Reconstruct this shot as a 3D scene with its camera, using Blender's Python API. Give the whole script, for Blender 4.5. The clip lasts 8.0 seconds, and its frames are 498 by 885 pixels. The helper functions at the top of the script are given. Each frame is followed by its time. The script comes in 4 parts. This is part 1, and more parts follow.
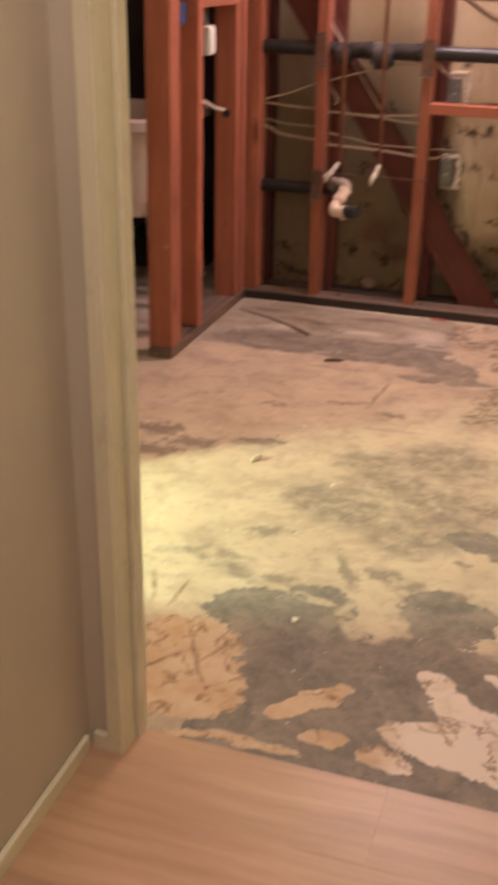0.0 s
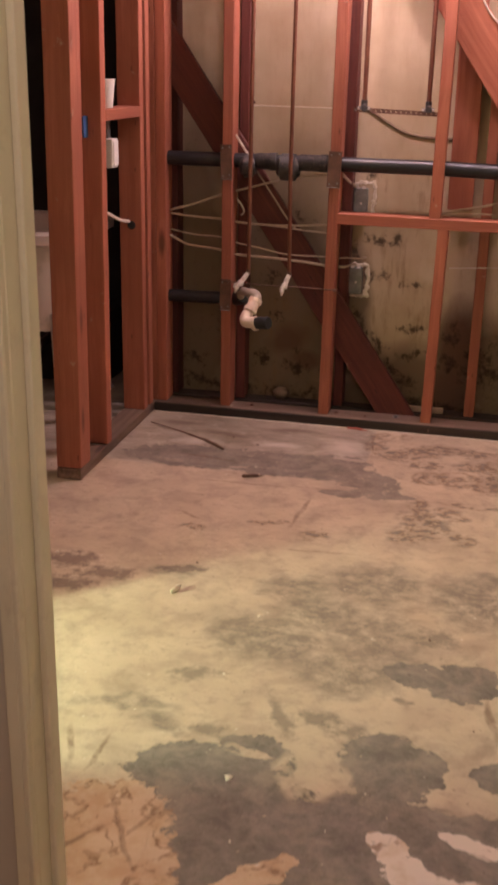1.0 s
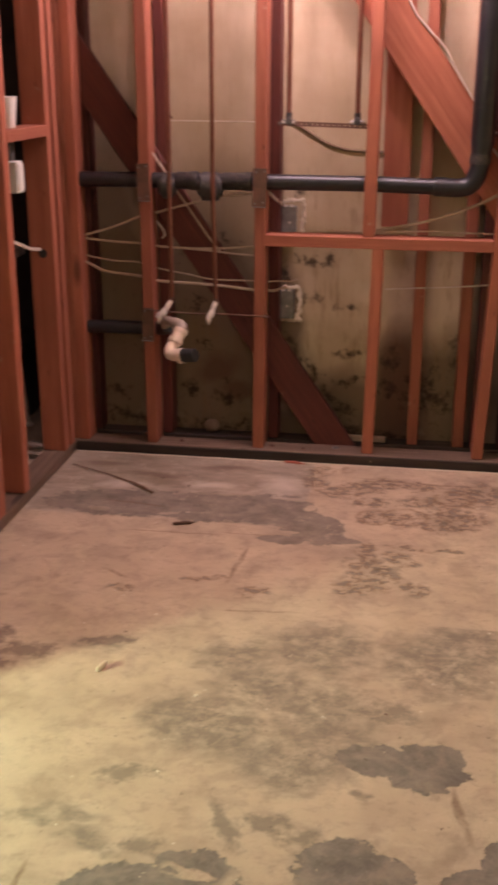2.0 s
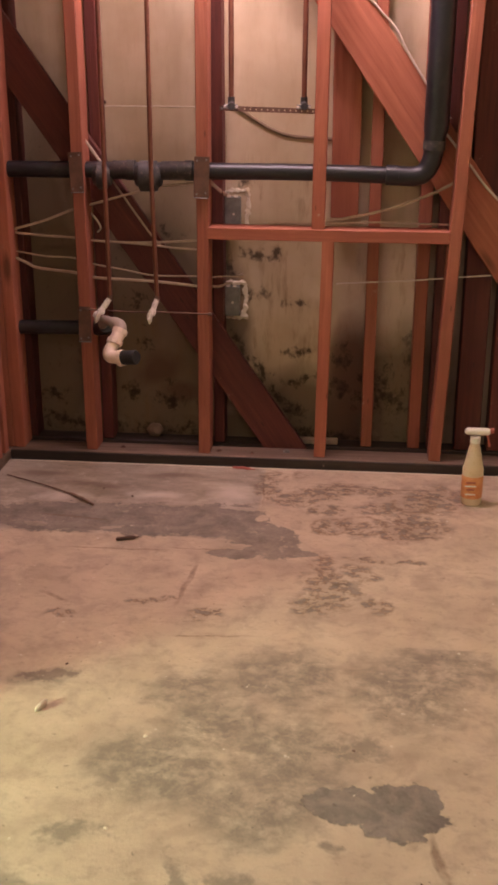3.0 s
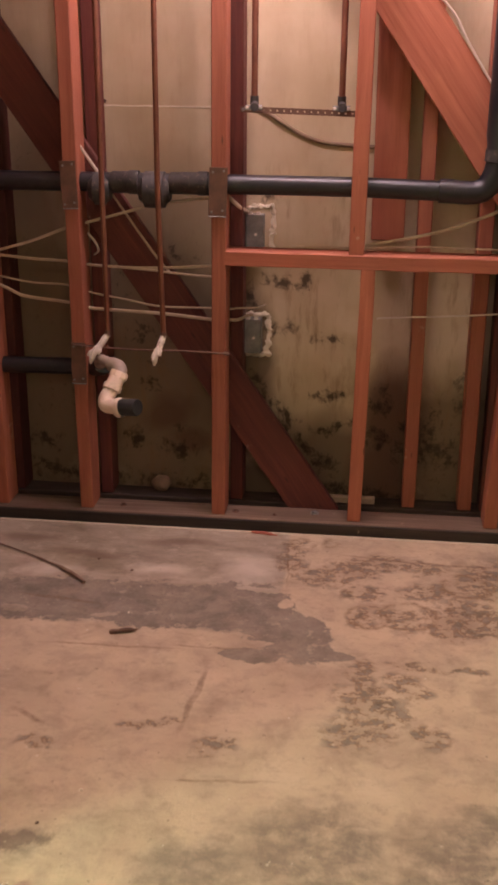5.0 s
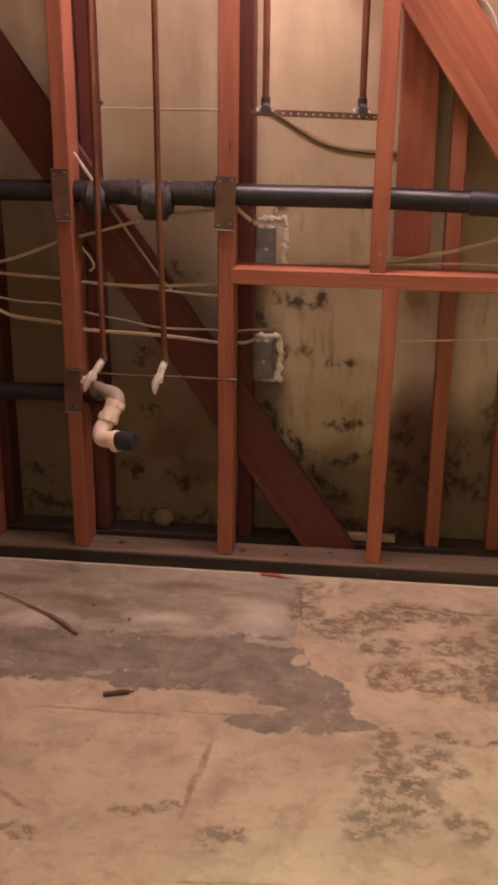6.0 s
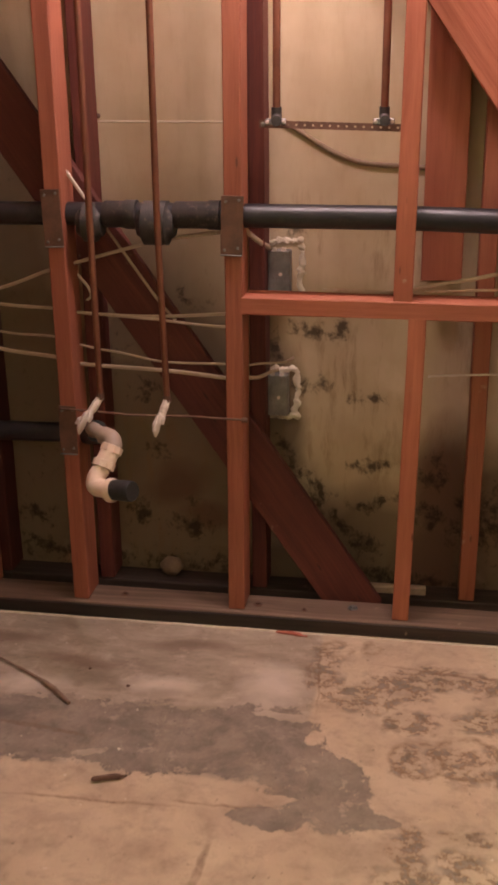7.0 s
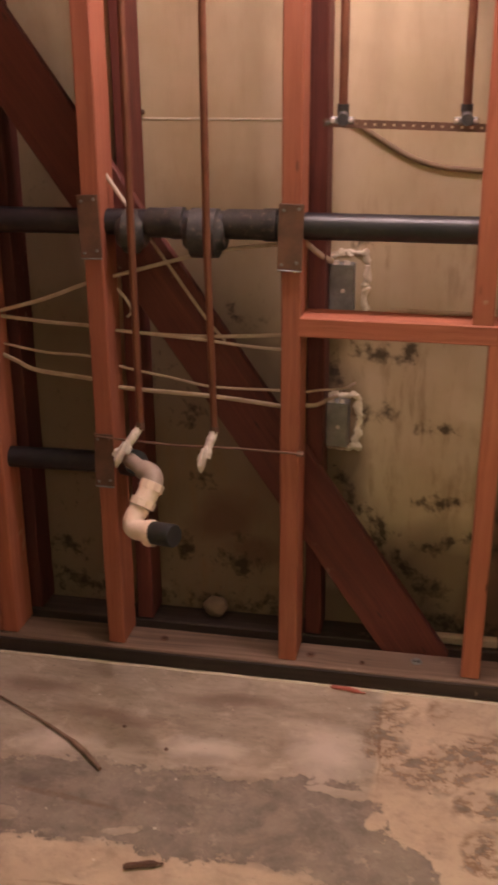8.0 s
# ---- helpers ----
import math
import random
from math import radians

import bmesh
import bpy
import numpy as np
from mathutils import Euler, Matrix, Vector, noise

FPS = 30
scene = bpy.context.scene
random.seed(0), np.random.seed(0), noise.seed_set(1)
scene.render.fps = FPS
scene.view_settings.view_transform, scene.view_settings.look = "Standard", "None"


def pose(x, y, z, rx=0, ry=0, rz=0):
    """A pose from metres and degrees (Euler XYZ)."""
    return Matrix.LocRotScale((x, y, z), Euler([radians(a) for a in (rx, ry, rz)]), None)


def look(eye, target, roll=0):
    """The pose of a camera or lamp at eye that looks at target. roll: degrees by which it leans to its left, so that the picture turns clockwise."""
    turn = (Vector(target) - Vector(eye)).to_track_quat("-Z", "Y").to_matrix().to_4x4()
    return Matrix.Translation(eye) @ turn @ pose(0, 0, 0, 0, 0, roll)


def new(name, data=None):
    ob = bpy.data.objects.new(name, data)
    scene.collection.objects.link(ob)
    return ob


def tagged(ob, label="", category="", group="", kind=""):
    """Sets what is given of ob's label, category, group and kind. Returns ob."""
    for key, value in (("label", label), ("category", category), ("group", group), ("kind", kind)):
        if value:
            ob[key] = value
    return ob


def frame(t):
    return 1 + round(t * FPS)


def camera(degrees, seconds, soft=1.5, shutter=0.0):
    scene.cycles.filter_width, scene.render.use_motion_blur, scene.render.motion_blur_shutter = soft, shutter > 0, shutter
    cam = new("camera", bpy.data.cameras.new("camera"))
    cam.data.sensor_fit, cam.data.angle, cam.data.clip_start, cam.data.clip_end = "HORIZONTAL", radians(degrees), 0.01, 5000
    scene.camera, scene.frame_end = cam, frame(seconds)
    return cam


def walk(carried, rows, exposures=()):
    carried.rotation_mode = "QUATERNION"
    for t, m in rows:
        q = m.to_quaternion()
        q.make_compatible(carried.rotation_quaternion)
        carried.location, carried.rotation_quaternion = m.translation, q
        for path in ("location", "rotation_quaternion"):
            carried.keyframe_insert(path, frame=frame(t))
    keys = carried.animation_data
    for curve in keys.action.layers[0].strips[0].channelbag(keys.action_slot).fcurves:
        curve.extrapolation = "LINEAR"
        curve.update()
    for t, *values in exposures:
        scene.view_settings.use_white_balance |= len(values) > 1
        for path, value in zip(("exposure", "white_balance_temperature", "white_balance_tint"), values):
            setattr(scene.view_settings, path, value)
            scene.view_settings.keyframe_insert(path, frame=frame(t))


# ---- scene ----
cam = camera(26.3, 8.0, soft=3.1, shutter=0.5)
PATH = [
    (0, (0.694, -4.214, 1.344), (0.133, -2.485, 0.51), 1.0),
    (0.5, (0.636, -4.157, 1.363), (0.237, -2.344, 0.619), 0.9),
    (1, (0.608, -4.043, 1.363), (0.195, -2.204, 0.693), 1.1),
    (1.5, (0.597, -3.875, 1.359), (0.195, -2.026, 0.713), 0.4),
    (2, (0.563, -3.735, 1.387), (0.266, -1.871, 0.725), 0.0),
    (2.2, (0.557, -3.692, 1.387), (0.318, -1.822, 0.719), 0.1),
    (3.3, (0.482, -3.425, 1.351), (0.297, -1.553, 0.67), -0.0),
    (3.5, (0.467, -3.354, 1.346), (0.27, -1.484, 0.665), -0.1),
    (4, (0.464, -3.218, 1.356), (0.21, -1.356, 0.671), -0.4),
    (4.5, (0.471, -3.061, 1.359), (0.202, -1.203, 0.671), -0.5),
    (4.7, (0.465, -3.007, 1.36), (0.215, -1.147, 0.671), -0.2),
    (5.8, (0.369, -2.692, 1.335), (0.171, -0.822, 0.653), 0.6),
    (6, (0.392, -2.641, 1.339), (0.163, -0.775, 0.657), 0.3),
    (6.5, (0.431, -2.488, 1.347), (0.137, -0.631, 0.664), -0.6),
    (7, (0.435, -2.347, 1.342), (0.121, -0.491, 0.667), -0.7),
    (7.5, (0.4, -2.197, 1.355), (0.082, -0.345, 0.668), -0.5),
    (8, (0.359, -2.077, 1.343), (-0.031, -0.241, 0.653), -0.6),
]
walk(cam, [(t, look(eye, target, roll)) for t, eye, target, roll in PATH],
     exposures=[(0, 0.44, 6400, 13), (0.5, 0.17, 6400, 17), (1.0, -0.02, 6380, 21), (2.0, -0.05, 6380, 22), (4.5, -0.04, 6380, 20), (6.0, -0.02, 6500, 13), (8.0, 0.0, 6700, 9)])

# ---- light ----
world = bpy.data.worlds.new("world")
scene.world = world
world.use_nodes = True
world.node_tree.nodes["Background"].inputs[0].default_value = (0.02, 0.018, 0.016, 1)
world.node_tree.nodes["Background"].inputs[1].default_value = 0.3


def lamp(name, kind, m, watts, colour, size):
    data = bpy.data.lights.new(name, kind)
    data.energy, data.color = watts, colour
    if kind == "AREA":
        data.shape, data.size = "DISK", size
    else:
        data.shadow_soft_size = size
    ob = new(name, data)
    ob.matrix_world = m
    return ob


for bulb_x in (0.0, 0.26, 0.52):
    lamp("vanity_bulb_light", "POINT", pose(bulb_x, -0.17, 2.06), 22.5, (1.0, 0.75, 0.77), 0.045)
lamp("side_room_light", "POINT", pose(-1.52, -2.625, 0.52), 205, (0.71, 1.0, 0.60), 0.06)
lamp("hall_light", "AREA", pose(0.55, -3.85, 2.40), 14.5, (1.0, 0.84, 0.80), 0.25)


# ---- materials ----
class Net:
    """A node material with short calls to add nodes."""

    def __init__(self, name):
        self.mat = bpy.data.materials.new(name)
        self.mat.use_nodes = True
        self.tree = self.mat.node_tree
        self.bsdf = self.tree.nodes["Principled BSDF"]

    def put(self, socket, value):
        if isinstance(value, bpy.types.NodeSocket):
            self.tree.links.new(value, socket)
        elif isinstance(value, tuple) and len(value) == 3 and socket.type == "RGBA":
            socket.default_value = (*value, 1)
        else:
            socket.default_value = value

    def node(self, kind, **inputs):
        n = self.tree.nodes.new(kind)
        for key, value in inputs.items():
            self.put(n.inputs[int(key[1:]) if key[0] == "i" and key[1:].isdigit() else key], value)
        return n

    def coords(self):
        return self.node("ShaderNodeTexCoord").outputs["Object"]

    def scaled(self, vector, scale, location=(0, 0, 0)):
        n = self.node("ShaderNodeMapping", Vector=vector)
        n.inputs["Scale"].default_value, n.inputs["Location"].default_value = scale, location
        return n.outputs[0]

    def noise(self, vector, scale, detail=4.0, rough=0.55):
        return self.node("ShaderNodeTexNoise", Vector=vector, Scale=scale, Detail=detail, Roughness=rough).outputs["Fac"]

    def math(self, op, a, b=0.0, clamp=False):
        n = self.tree.nodes.new("ShaderNodeMath")
        n.operation, n.use_clamp = op, clamp
        self.put(n.inputs[0], a), self.put(n.inputs[1], b)
        return n.outputs[0]

    def vec(self, op, a, b):
        n = self.tree.nodes.new("ShaderNodeVectorMath")
        n.operation = op
        self.put(n.inputs[0], a), self.put(n.inputs[1], b)
        return n.outputs["Value"] if op == "LENGTH" else n.outputs[0]

    def band(self, value, low, high):
        """0 below low, 1 above high."""
        n = self.node("ShaderNodeMapRange", Value=value)
        n.inputs["From Min"].default_value, n.inputs["From Max"].default_value = low, high
        return n.outputs[0]

    def mix(self, fac, a, b):
        n = self.tree.nodes.new("ShaderNodeMix")
        n.data_type = "RGBA"
        self.put(n.inputs[0], fac), self.put(n.inputs[6], a), self.put(n.inputs[7], b)
        return n.outputs[2]

    def split(self, vector):
        return self.node("ShaderNodeSeparateXYZ", Vector=vector).outputs

    def warp(self, vector, *steps):
        """vector shifted by noise: (scale, metres) pairs."""
        out = vector
        for scale, amount in steps:
            c = self.node("ShaderNodeTexNoise", Vector=vector, Scale=scale, Detail=3.0).outputs["Color"]
            c = self.vec("SUBTRACT", c, (0.5, 0.5, 0.5))
            c = self.vec("MULTIPLY", c, (amount, amount, amount))
            out = self.vec("ADD", out, c)
        return out

    def spots(self, vector, rows):
        """The largest of 1 - distance over round or oval spots: (x, y, half width, half height, turn)."""
        best = None
        for x, y, rx, ry, turn in rows:
            n = self.node("ShaderNodeMapping", Vector=vector)
            n.vector_type = "TEXTURE"
            n.inputs["Location"].default_value = (x, y, 0)
            n.inputs["Rotation"].default_value = (0, 0, radians(turn))
            n.inputs["Scale"].default_value = (rx, ry, 1)
            d = self.math("SUBTRACT", 1.0, self.vec("LENGTH", n.outputs[0], (0, 0, 0)))
            best = d if best is None else self.math("MAXIMUM", best, d)
        return best

    def done(self, colour, rough=0.6, metal=0.0, bump=None, depth=0.002, spec=0.5):
        self.put(self.bsdf.inputs["Base Color"], colour)
        self.put(self.bsdf.inputs["Roughness"], rough)
        self.put(self.bsdf.inputs["Metallic"], metal)
        self.put(self.bsdf.inputs["Specular IOR Level"], spec)
        if bump is not None:
            b = self.node("ShaderNodeBump", Height=bump, Strength=0.7, Distance=depth)
            self.tree.links.new(b.outputs[0], self.bsdf.inputs["Normal"])
        return self.mat


def wood(name, light, dark, knots=True, rough=0.65):
    """Sawn softwood, the grain along the local z."""
    n = Net(name)
    rnd = n.node("ShaderNodeObjectInfo").outputs["Random"]
    p = n.coords()
    off = n.node("ShaderNodeCombineXYZ", X=n.math("MULTIPLY", rnd, 7.0), Y=n.math("MULTIPLY", rnd, 3.0), Z=n.math("MULTIPLY", rnd, 11.0)).outputs[0]
    p = n.vec("ADD", p, off)
    q = n.warp(p, (3.0, 0.03))
    grain = n.noise(n.scaled(q, (60, 60, 1.6)), 1.0, 5.0, 0.65)
    fine = n.noise(n.scaled(q, (260, 260, 9)), 1.0, 3.0)
    broad = n.noise(n.scaled(p, (5, 5, 2.2)), 1.0, 3.0)
    c = n.mix(n.band(grain, 0.34, 0.68), dark, light)
    c = n.mix(n.math("MULTIPLY", n.band(broad, 0.38, 0.66), 0.80), c, dark)
    c = n.mix(n.math("MULTIPLY", n.band(fine, 0.55, 0.75), 0.25), c, tuple(v * 0.45 for v in dark))
    hue = n.node("ShaderNodeHueSaturation", Color=c, Value=n.math("ADD", n.math("MULTIPLY", rnd, 0.35), 0.82))
    c = hue.outputs[0]
    if knots:
        v = n.node("ShaderNodeTexVoronoi", Vector=n.scaled(p, (7, 7, 1.9)), Scale=1.0).outputs["Distance"]
        knot = n.math("SUBTRACT", 1.0, n.band(v, 0.05, 0.13))
        c = n.mix(n.math("MULTIPLY", knot, 0.75), c, tuple(x * 0.25 for x in dark))
        v2 = n.node("ShaderNodeTexVoronoi", Vector=n.scaled(p, (23, 23, 5.3)), Scale=1.0).outputs["Distance"]
        c = n.mix(n.math("MULTIPLY", n.math("SUBTRACT", 1.0, n.band(v2, 0.035, 0.08)), 0.6), c, (0.02, 0.012, 0.01))
        pale = n.band(n.noise(p, 14.0, 5.0, 0.7), 0.66, 0.74)
        c = n.mix(n.math("MULTIPLY", pale, 0.6), c, (0.46, 0.33, 0.24))
    return n.done(c, rough, bump=n.math("ADD", grain, n.math("MULTIPLY", fine, 0.6)), depth=0.0016, spec=0.35)


def plain(name, a, b, scale=8.0, rough=0.5, metal=0.0, depth=0.0006, dirt=None, spec=0.5):
    """A mottled surface of two near colours, with specks of dirt."""
    n = Net(name)
    p = n.coords()
    big, small = n.noise(p, scale, 4.0), n.noise(p, scale * 9, 3.0)
    c = n.mix(n.band(big, 0.35, 0.65), a, b)
    if dirt:
        c = n.mix(n.math("MULTIPLY", n.band(n.noise(p, scale * 2.7, 6.0, 0.7), 0.55, 0.68), 0.7), c, dirt)
    r = n.math("ADD", n.math("MULTIPLY", small, 0.2), rough - 0.1)
    return n.done(c, r, metal, bump=small, depth=depth, spec=spec)


def concrete_floor(by_door):
    """One floor in two fields of wear: by the door, and before the stud wall."""
    n = Net("worn painted concrete by the door" if by_door else "worn painted concrete by the studs")
    p = n.coords()
    w = n.warp(p, (7.0, 0.06), (24.0, 0.035))
    soft = n.warp(p, (5.0, 0.14), (16.0, 0.08))
    thin = n.warp(p, (6.0, 0.03), (40.0, 0.012))
    px, _, _ = n.split(thin)
    sx, sy, _ = n.split(w)
    blotch, grit, fine = n.noise(p, 4.5, 5.0, 0.6), n.noise(p, 28.0, 6.0, 0.7), n.noise(p, 140.0, 4.0)
    crisp = n.noise(n.warp(p, (10.0, 0.06)), 19.0, 6.0, 0.70)
    torn = n.noise(n.warp(p, (18.0, 0.03)), 34.0, 8.0, 0.72)
    tooth = n.noise(n.scaled(n.warp(p, (9.0, 0.05)), (1.0, 1.35, 1.0), (3.1, 1.7, 0)), 21.0, 8.0, 0.76)

    def ragged(d, amount=0.55, low=0.0, high=0.035):
        """Spots with a torn outline and a few islands along it."""
        a = n.math("MULTIPLY", n.math("SUBTRACT", torn, 0.5), amount)
        b = n.math("MULTIPLY", n.math("SUBTRACT", tooth, 0.5), amount * 0.7)
        return n.band(n.math("ADD", d, n.math("ADD", a, b)), low, high)

    def over(base, mask, strength, top):
        return n.mix(n.math("MULTIPLY", mask, strength), base, top)

    # old cream paint, smudged and rubbed thin
    colour = n.mix(n.band(blotch, 0.35, 0.65), (0.46, 0.345, 0.25), (0.565, 0.435, 0.318))
    smudge = n.noise(n.warp(p, (3.0, 0.25)), 8.0, 7.0, 0.70)
    colour = over(colour, n.band(smudge, 0.47, 0.68), 0.55, (0.28, 0.20, 0.148))
    colour = over(colour, n.band(tooth, 0.51, 0.68), 0.48, (0.25, 0.18, 0.13))
    colour = over(colour, n.band(n.noise(n.warp(p, (6.0, 0.15)), 9.0, 6.0, 0.66), 0.54, 0.68), 0.30, (0.64, 0.51, 0.385))
    colour = over(colour, n.band(n.noise(n.scaled(p, (1.0, 2.2, 1.0)), 46.0, 6.0, 0.75), 0.62, 0.68), 0.45, (0.22, 0.15, 0.105))
    grey = n.mix(n.band(n.noise(n.warp(p, (6.0, 0.1)), 12.0, 8.0, 0.74), 0.38, 0.62), (0.15, 0.119, 0.098), (0.265, 0.215, 0.176))
    grey = over(grey, n.band(n.noise(p, 60.0, 5.0, 0.7), 0.56, 0.70), 0.45, (0.34, 0.28, 0.23))
    grey = over(grey, n.band(torn, 0.55, 0.66), 0.45, (0.105, 0.078, 0.06))
    grey = over(grey, n.band(smudge, 0.50, 0.62), 0.45, (0.35, 0.275, 0.21))
    if by_door:
        # greyish fields where the paint is rubbed through in flecks
        worn = n.spots(soft, [(0.10, -1.71, 0.13, 0.13, 11), (0.19, -1.78, 0.12, 0.11, 11), (0.16, -1.45, 0.12, 0.09, 11), (0.37, -1.35, 0.16, 0.14, 11), (0.40, -1.66, 0.13, 0.16, 11), (0.36, -1.85, 0.13, 0.10, 11),
                              (0.66, -1.40, 0.15, 0.16, 11), (0.74, -1.30, 0.14, 0.12, 0), (-0.12, -2.10, 0.14, 0.030, 10), (0.0, -2.15, 0.06, 0.03, 0), (-0.20, -1.42, 0.09, 0.05, 11), (0.25, -1.57, 0.12, 0.11, 11)])
        colour = over(colour, n.math("MULTIPLY", n.band(worn, -0.25, 0.30), n.band(tooth, 0.42, 0.60)), 0.50, (0.225, 0.18, 0.14))
        colour = over(colour, n.math("MULTIPLY", n.band(worn, -0.15, 0.50), n.band(crisp, 0.38, 0.60)), 0.85, (0.205, 0.163, 0.128))
        dark = n.spots(w, [(-0.47, -1.57, 0.10, 0.055, 11), (-0.37, -1.48, 0.10, 0.05, 11), (-0.50, -1.42, 0.10, 0.05, 11), (-0.17, -1.40, 0.08, 0.03, 15)])
        colour = over(colour, ragged(dark, 2.4, 0.0, 0.5), 0.70, (0.15, 0.10, 0.085))
        faint = n.spots(w, [(0.25, -2.05, 0.024, 0.10, 28), (0.325, -2.03, 0.06, 0.032, 11), (0.505, -1.92, 0.030, 0.012, 0), (0.10, -2.14, 0.06, 0.03, 0), (0.40, -2.06, 0.05, 0.03, 20), (0.02, -1.93, 0.08, 0.03, 10), (0.55, -1.62, 0.08, 0.04, 0)])
        colour = over(colour, ragged(faint, 2.4, 0.0, 0.6), 0.75, (0.20, 0.16, 0.125))
        # bare grey patches by the door
        near = n.spots(w, [(0.10, -2.29, 0.125, 0.10, 8), (0.22, -2.24, 0.10, 0.11, 11), (0.49, -2.18, 0.10, 0.12, 11), (0.55, -2.16, 0.06, 0.07, 11),
                           (0.53, -1.80, 0.085, 0.055, 0), (0.63, -1.81, 0.09, 0.085, 11), (0.67, -1.77, 0.05, 0.05, 11), (0.72, -2.15, 0.07, 0.05, 15), (0.79, -2.10, 0.05, 0.10, 0)])
        edge = n.math("SUBTRACT", sy, n.math("MULTIPLY", n.math("SUBTRACT", torn, 0.5), 0.06))
        strip = n.math("MULTIPLY", n.math("SUBTRACT", 1.0, n.band(edge, -2.278, -2.272)), n.band(sx, 0.085, 0.09))
        off = n.math("MAXIMUM", ragged(near, 0.75), strip)
        fleck = n.spots(w, [(0.345, -2.24, 0.075, 0.09, 20), (0.20, -2.20, 0.06, 0.014, -10), (0.63, -2.27, 0.05, 0.018, 0)])
        off = n.math("MULTIPLY", off, n.math("SUBTRACT", 1.0, n.math("MULTIPLY", n.band(fleck, -0.1, 0.15), n.band(tooth, 0.43, 0.49))))
        off = n.math("MULTIPLY", off, n.math("SUBTRACT", 1.0, n.math("MULTIPLY", n.band(n.noise(p, 38.0, 3.0, 0.6), 0.71, 0.73), 0.8)))
        colour = n.mix(off, colour, grey)
        # paint that is left in the grey strip
        left = n.spots(w, [(-0.02, -2.53, 0.16, 0.18, 0), (0.08, -2.58, 0.085, 0.10, 0), (0.30, -2.535, 0.075, 0.032, 38), (0.255, -2.585, 0.05, 0.028, 30), (0.345, -2.645, 0.042, 0.026, 8), (0.52, -2.42, 0.030, 0.055, 30),
                           (0.565, -2.48, 0.045, 0.045, 0), (0.66, -2.54, 0.12, 0.075, -15), (0.56, -2.60, 0.12, 0.055, -8), (0.74, -2.64, 0.14, 0.05, 0), (0.675, -2.365, 0.07, 0.022, -14), (0.78, -2.38, 0.06, 0.022, -10),
                           (0.46, -2.665, 0.06, 0.028, -10), (0.18, -2.715, 0.14, 0.014, 3)])
        flake = n.mix(n.band(n.noise(p, 9.0, 5.0, 0.7), 0.4, 0.6), (0.50, 0.32, 0.195), (0.59, 0.42, 0.29))
        flake = n.mix(n.math("MULTIPLY", n.band(sx, 0.42, 0.50), n.band(n.noise(w, 7.0, 4.0), 0.38, 0.50)), flake, (0.70, 0.57, 0.49))
        vein = n.math("ABSOLUTE", n.math("SUBTRACT", n.noise(n.warp(p, (8.0, 0.08)), 7.5, 4.0, 0.6), 0.5))
        flake = over(flake, n.math("MULTIPLY", n.math("SUBTRACT", 1.0, n.band(vein, 0.008, 0.030)), n.band(crisp, 0.40, 0.55)), 0.75, (0.22, 0.115, 0.06))
        colour = n.mix(ragged(left, 0.7), colour, flake)
        # drips and scratches
        lines = n.spots(thin, [(-0.17, -2.25, 0.010, 0.08, 20), (-0.10, -2.27, 0.008, 0.08, -6), (0.70, -1.95, 0.012, 0.10, 10), (0.03, -2.50, 0.008, 0.12, 30), (-0.06, -2.55, 0.008, 0.10, -40), (0.06, -2.45, 0.008, 0.07, -20)])
    else:
        # bare concrete where a fixture stood
        drag = n.noise(n.scaled(n.warp(p, (3.0, 0.15)), (3.0, 10.0, 1.0)), 1.0, 8.0, 0.72)
        bare = n.mix(n.band(drag, 0.36, 0.62), (0.235, 0.185, 0.142), (0.425, 0.342, 0.268))
        bare = over(bare, n.band(n.noise(n.warp(p, (5.0, 0.1)), 12.0, 7.0, 0.74), 0.54, 0.66), 0.5, (0.58, 0.47, 0.375))
        bare = over(bare, n.band(tooth, 0.53, 0.66), 0.5, (0.20, 0.145, 0.11))
        bare = over(bare, n.spots(soft, [(-0.13, -0.29, 0.10, 0.05, 0), (-0.42, -0.33, 0.10, 0.05, 0), (0.13, -0.27, 0.10, 0.12, 0)]), 1.2, (0.56, 0.47, 0.40))
        inside = n.math("MULTIPLY", n.math("SUBTRACT", 1.0, n.band(px, 0.226, 0.236)), n.band(sy, -0.62, -0.60))
        colour = over(colour, inside, 0.92, bare)
        smear = n.spots(n.warp(p, (4.0, 0.05), (20.0, 0.03)), [(-0.34, -0.225, 0.17, 0.030, -3), (-0.10, -0.12, 0.16, 0.03, 5), (-0.55, -0.14, 0.14, 0.04, 0), (-0.40, -0.475, 0.22, 0.020, -6), (-0.15, -0.46, 0.16, 0.018, 2)])
        colour = over(colour, n.band(smear, 0.0, 0.7), 0.62, (0.165, 0.10, 0.075))
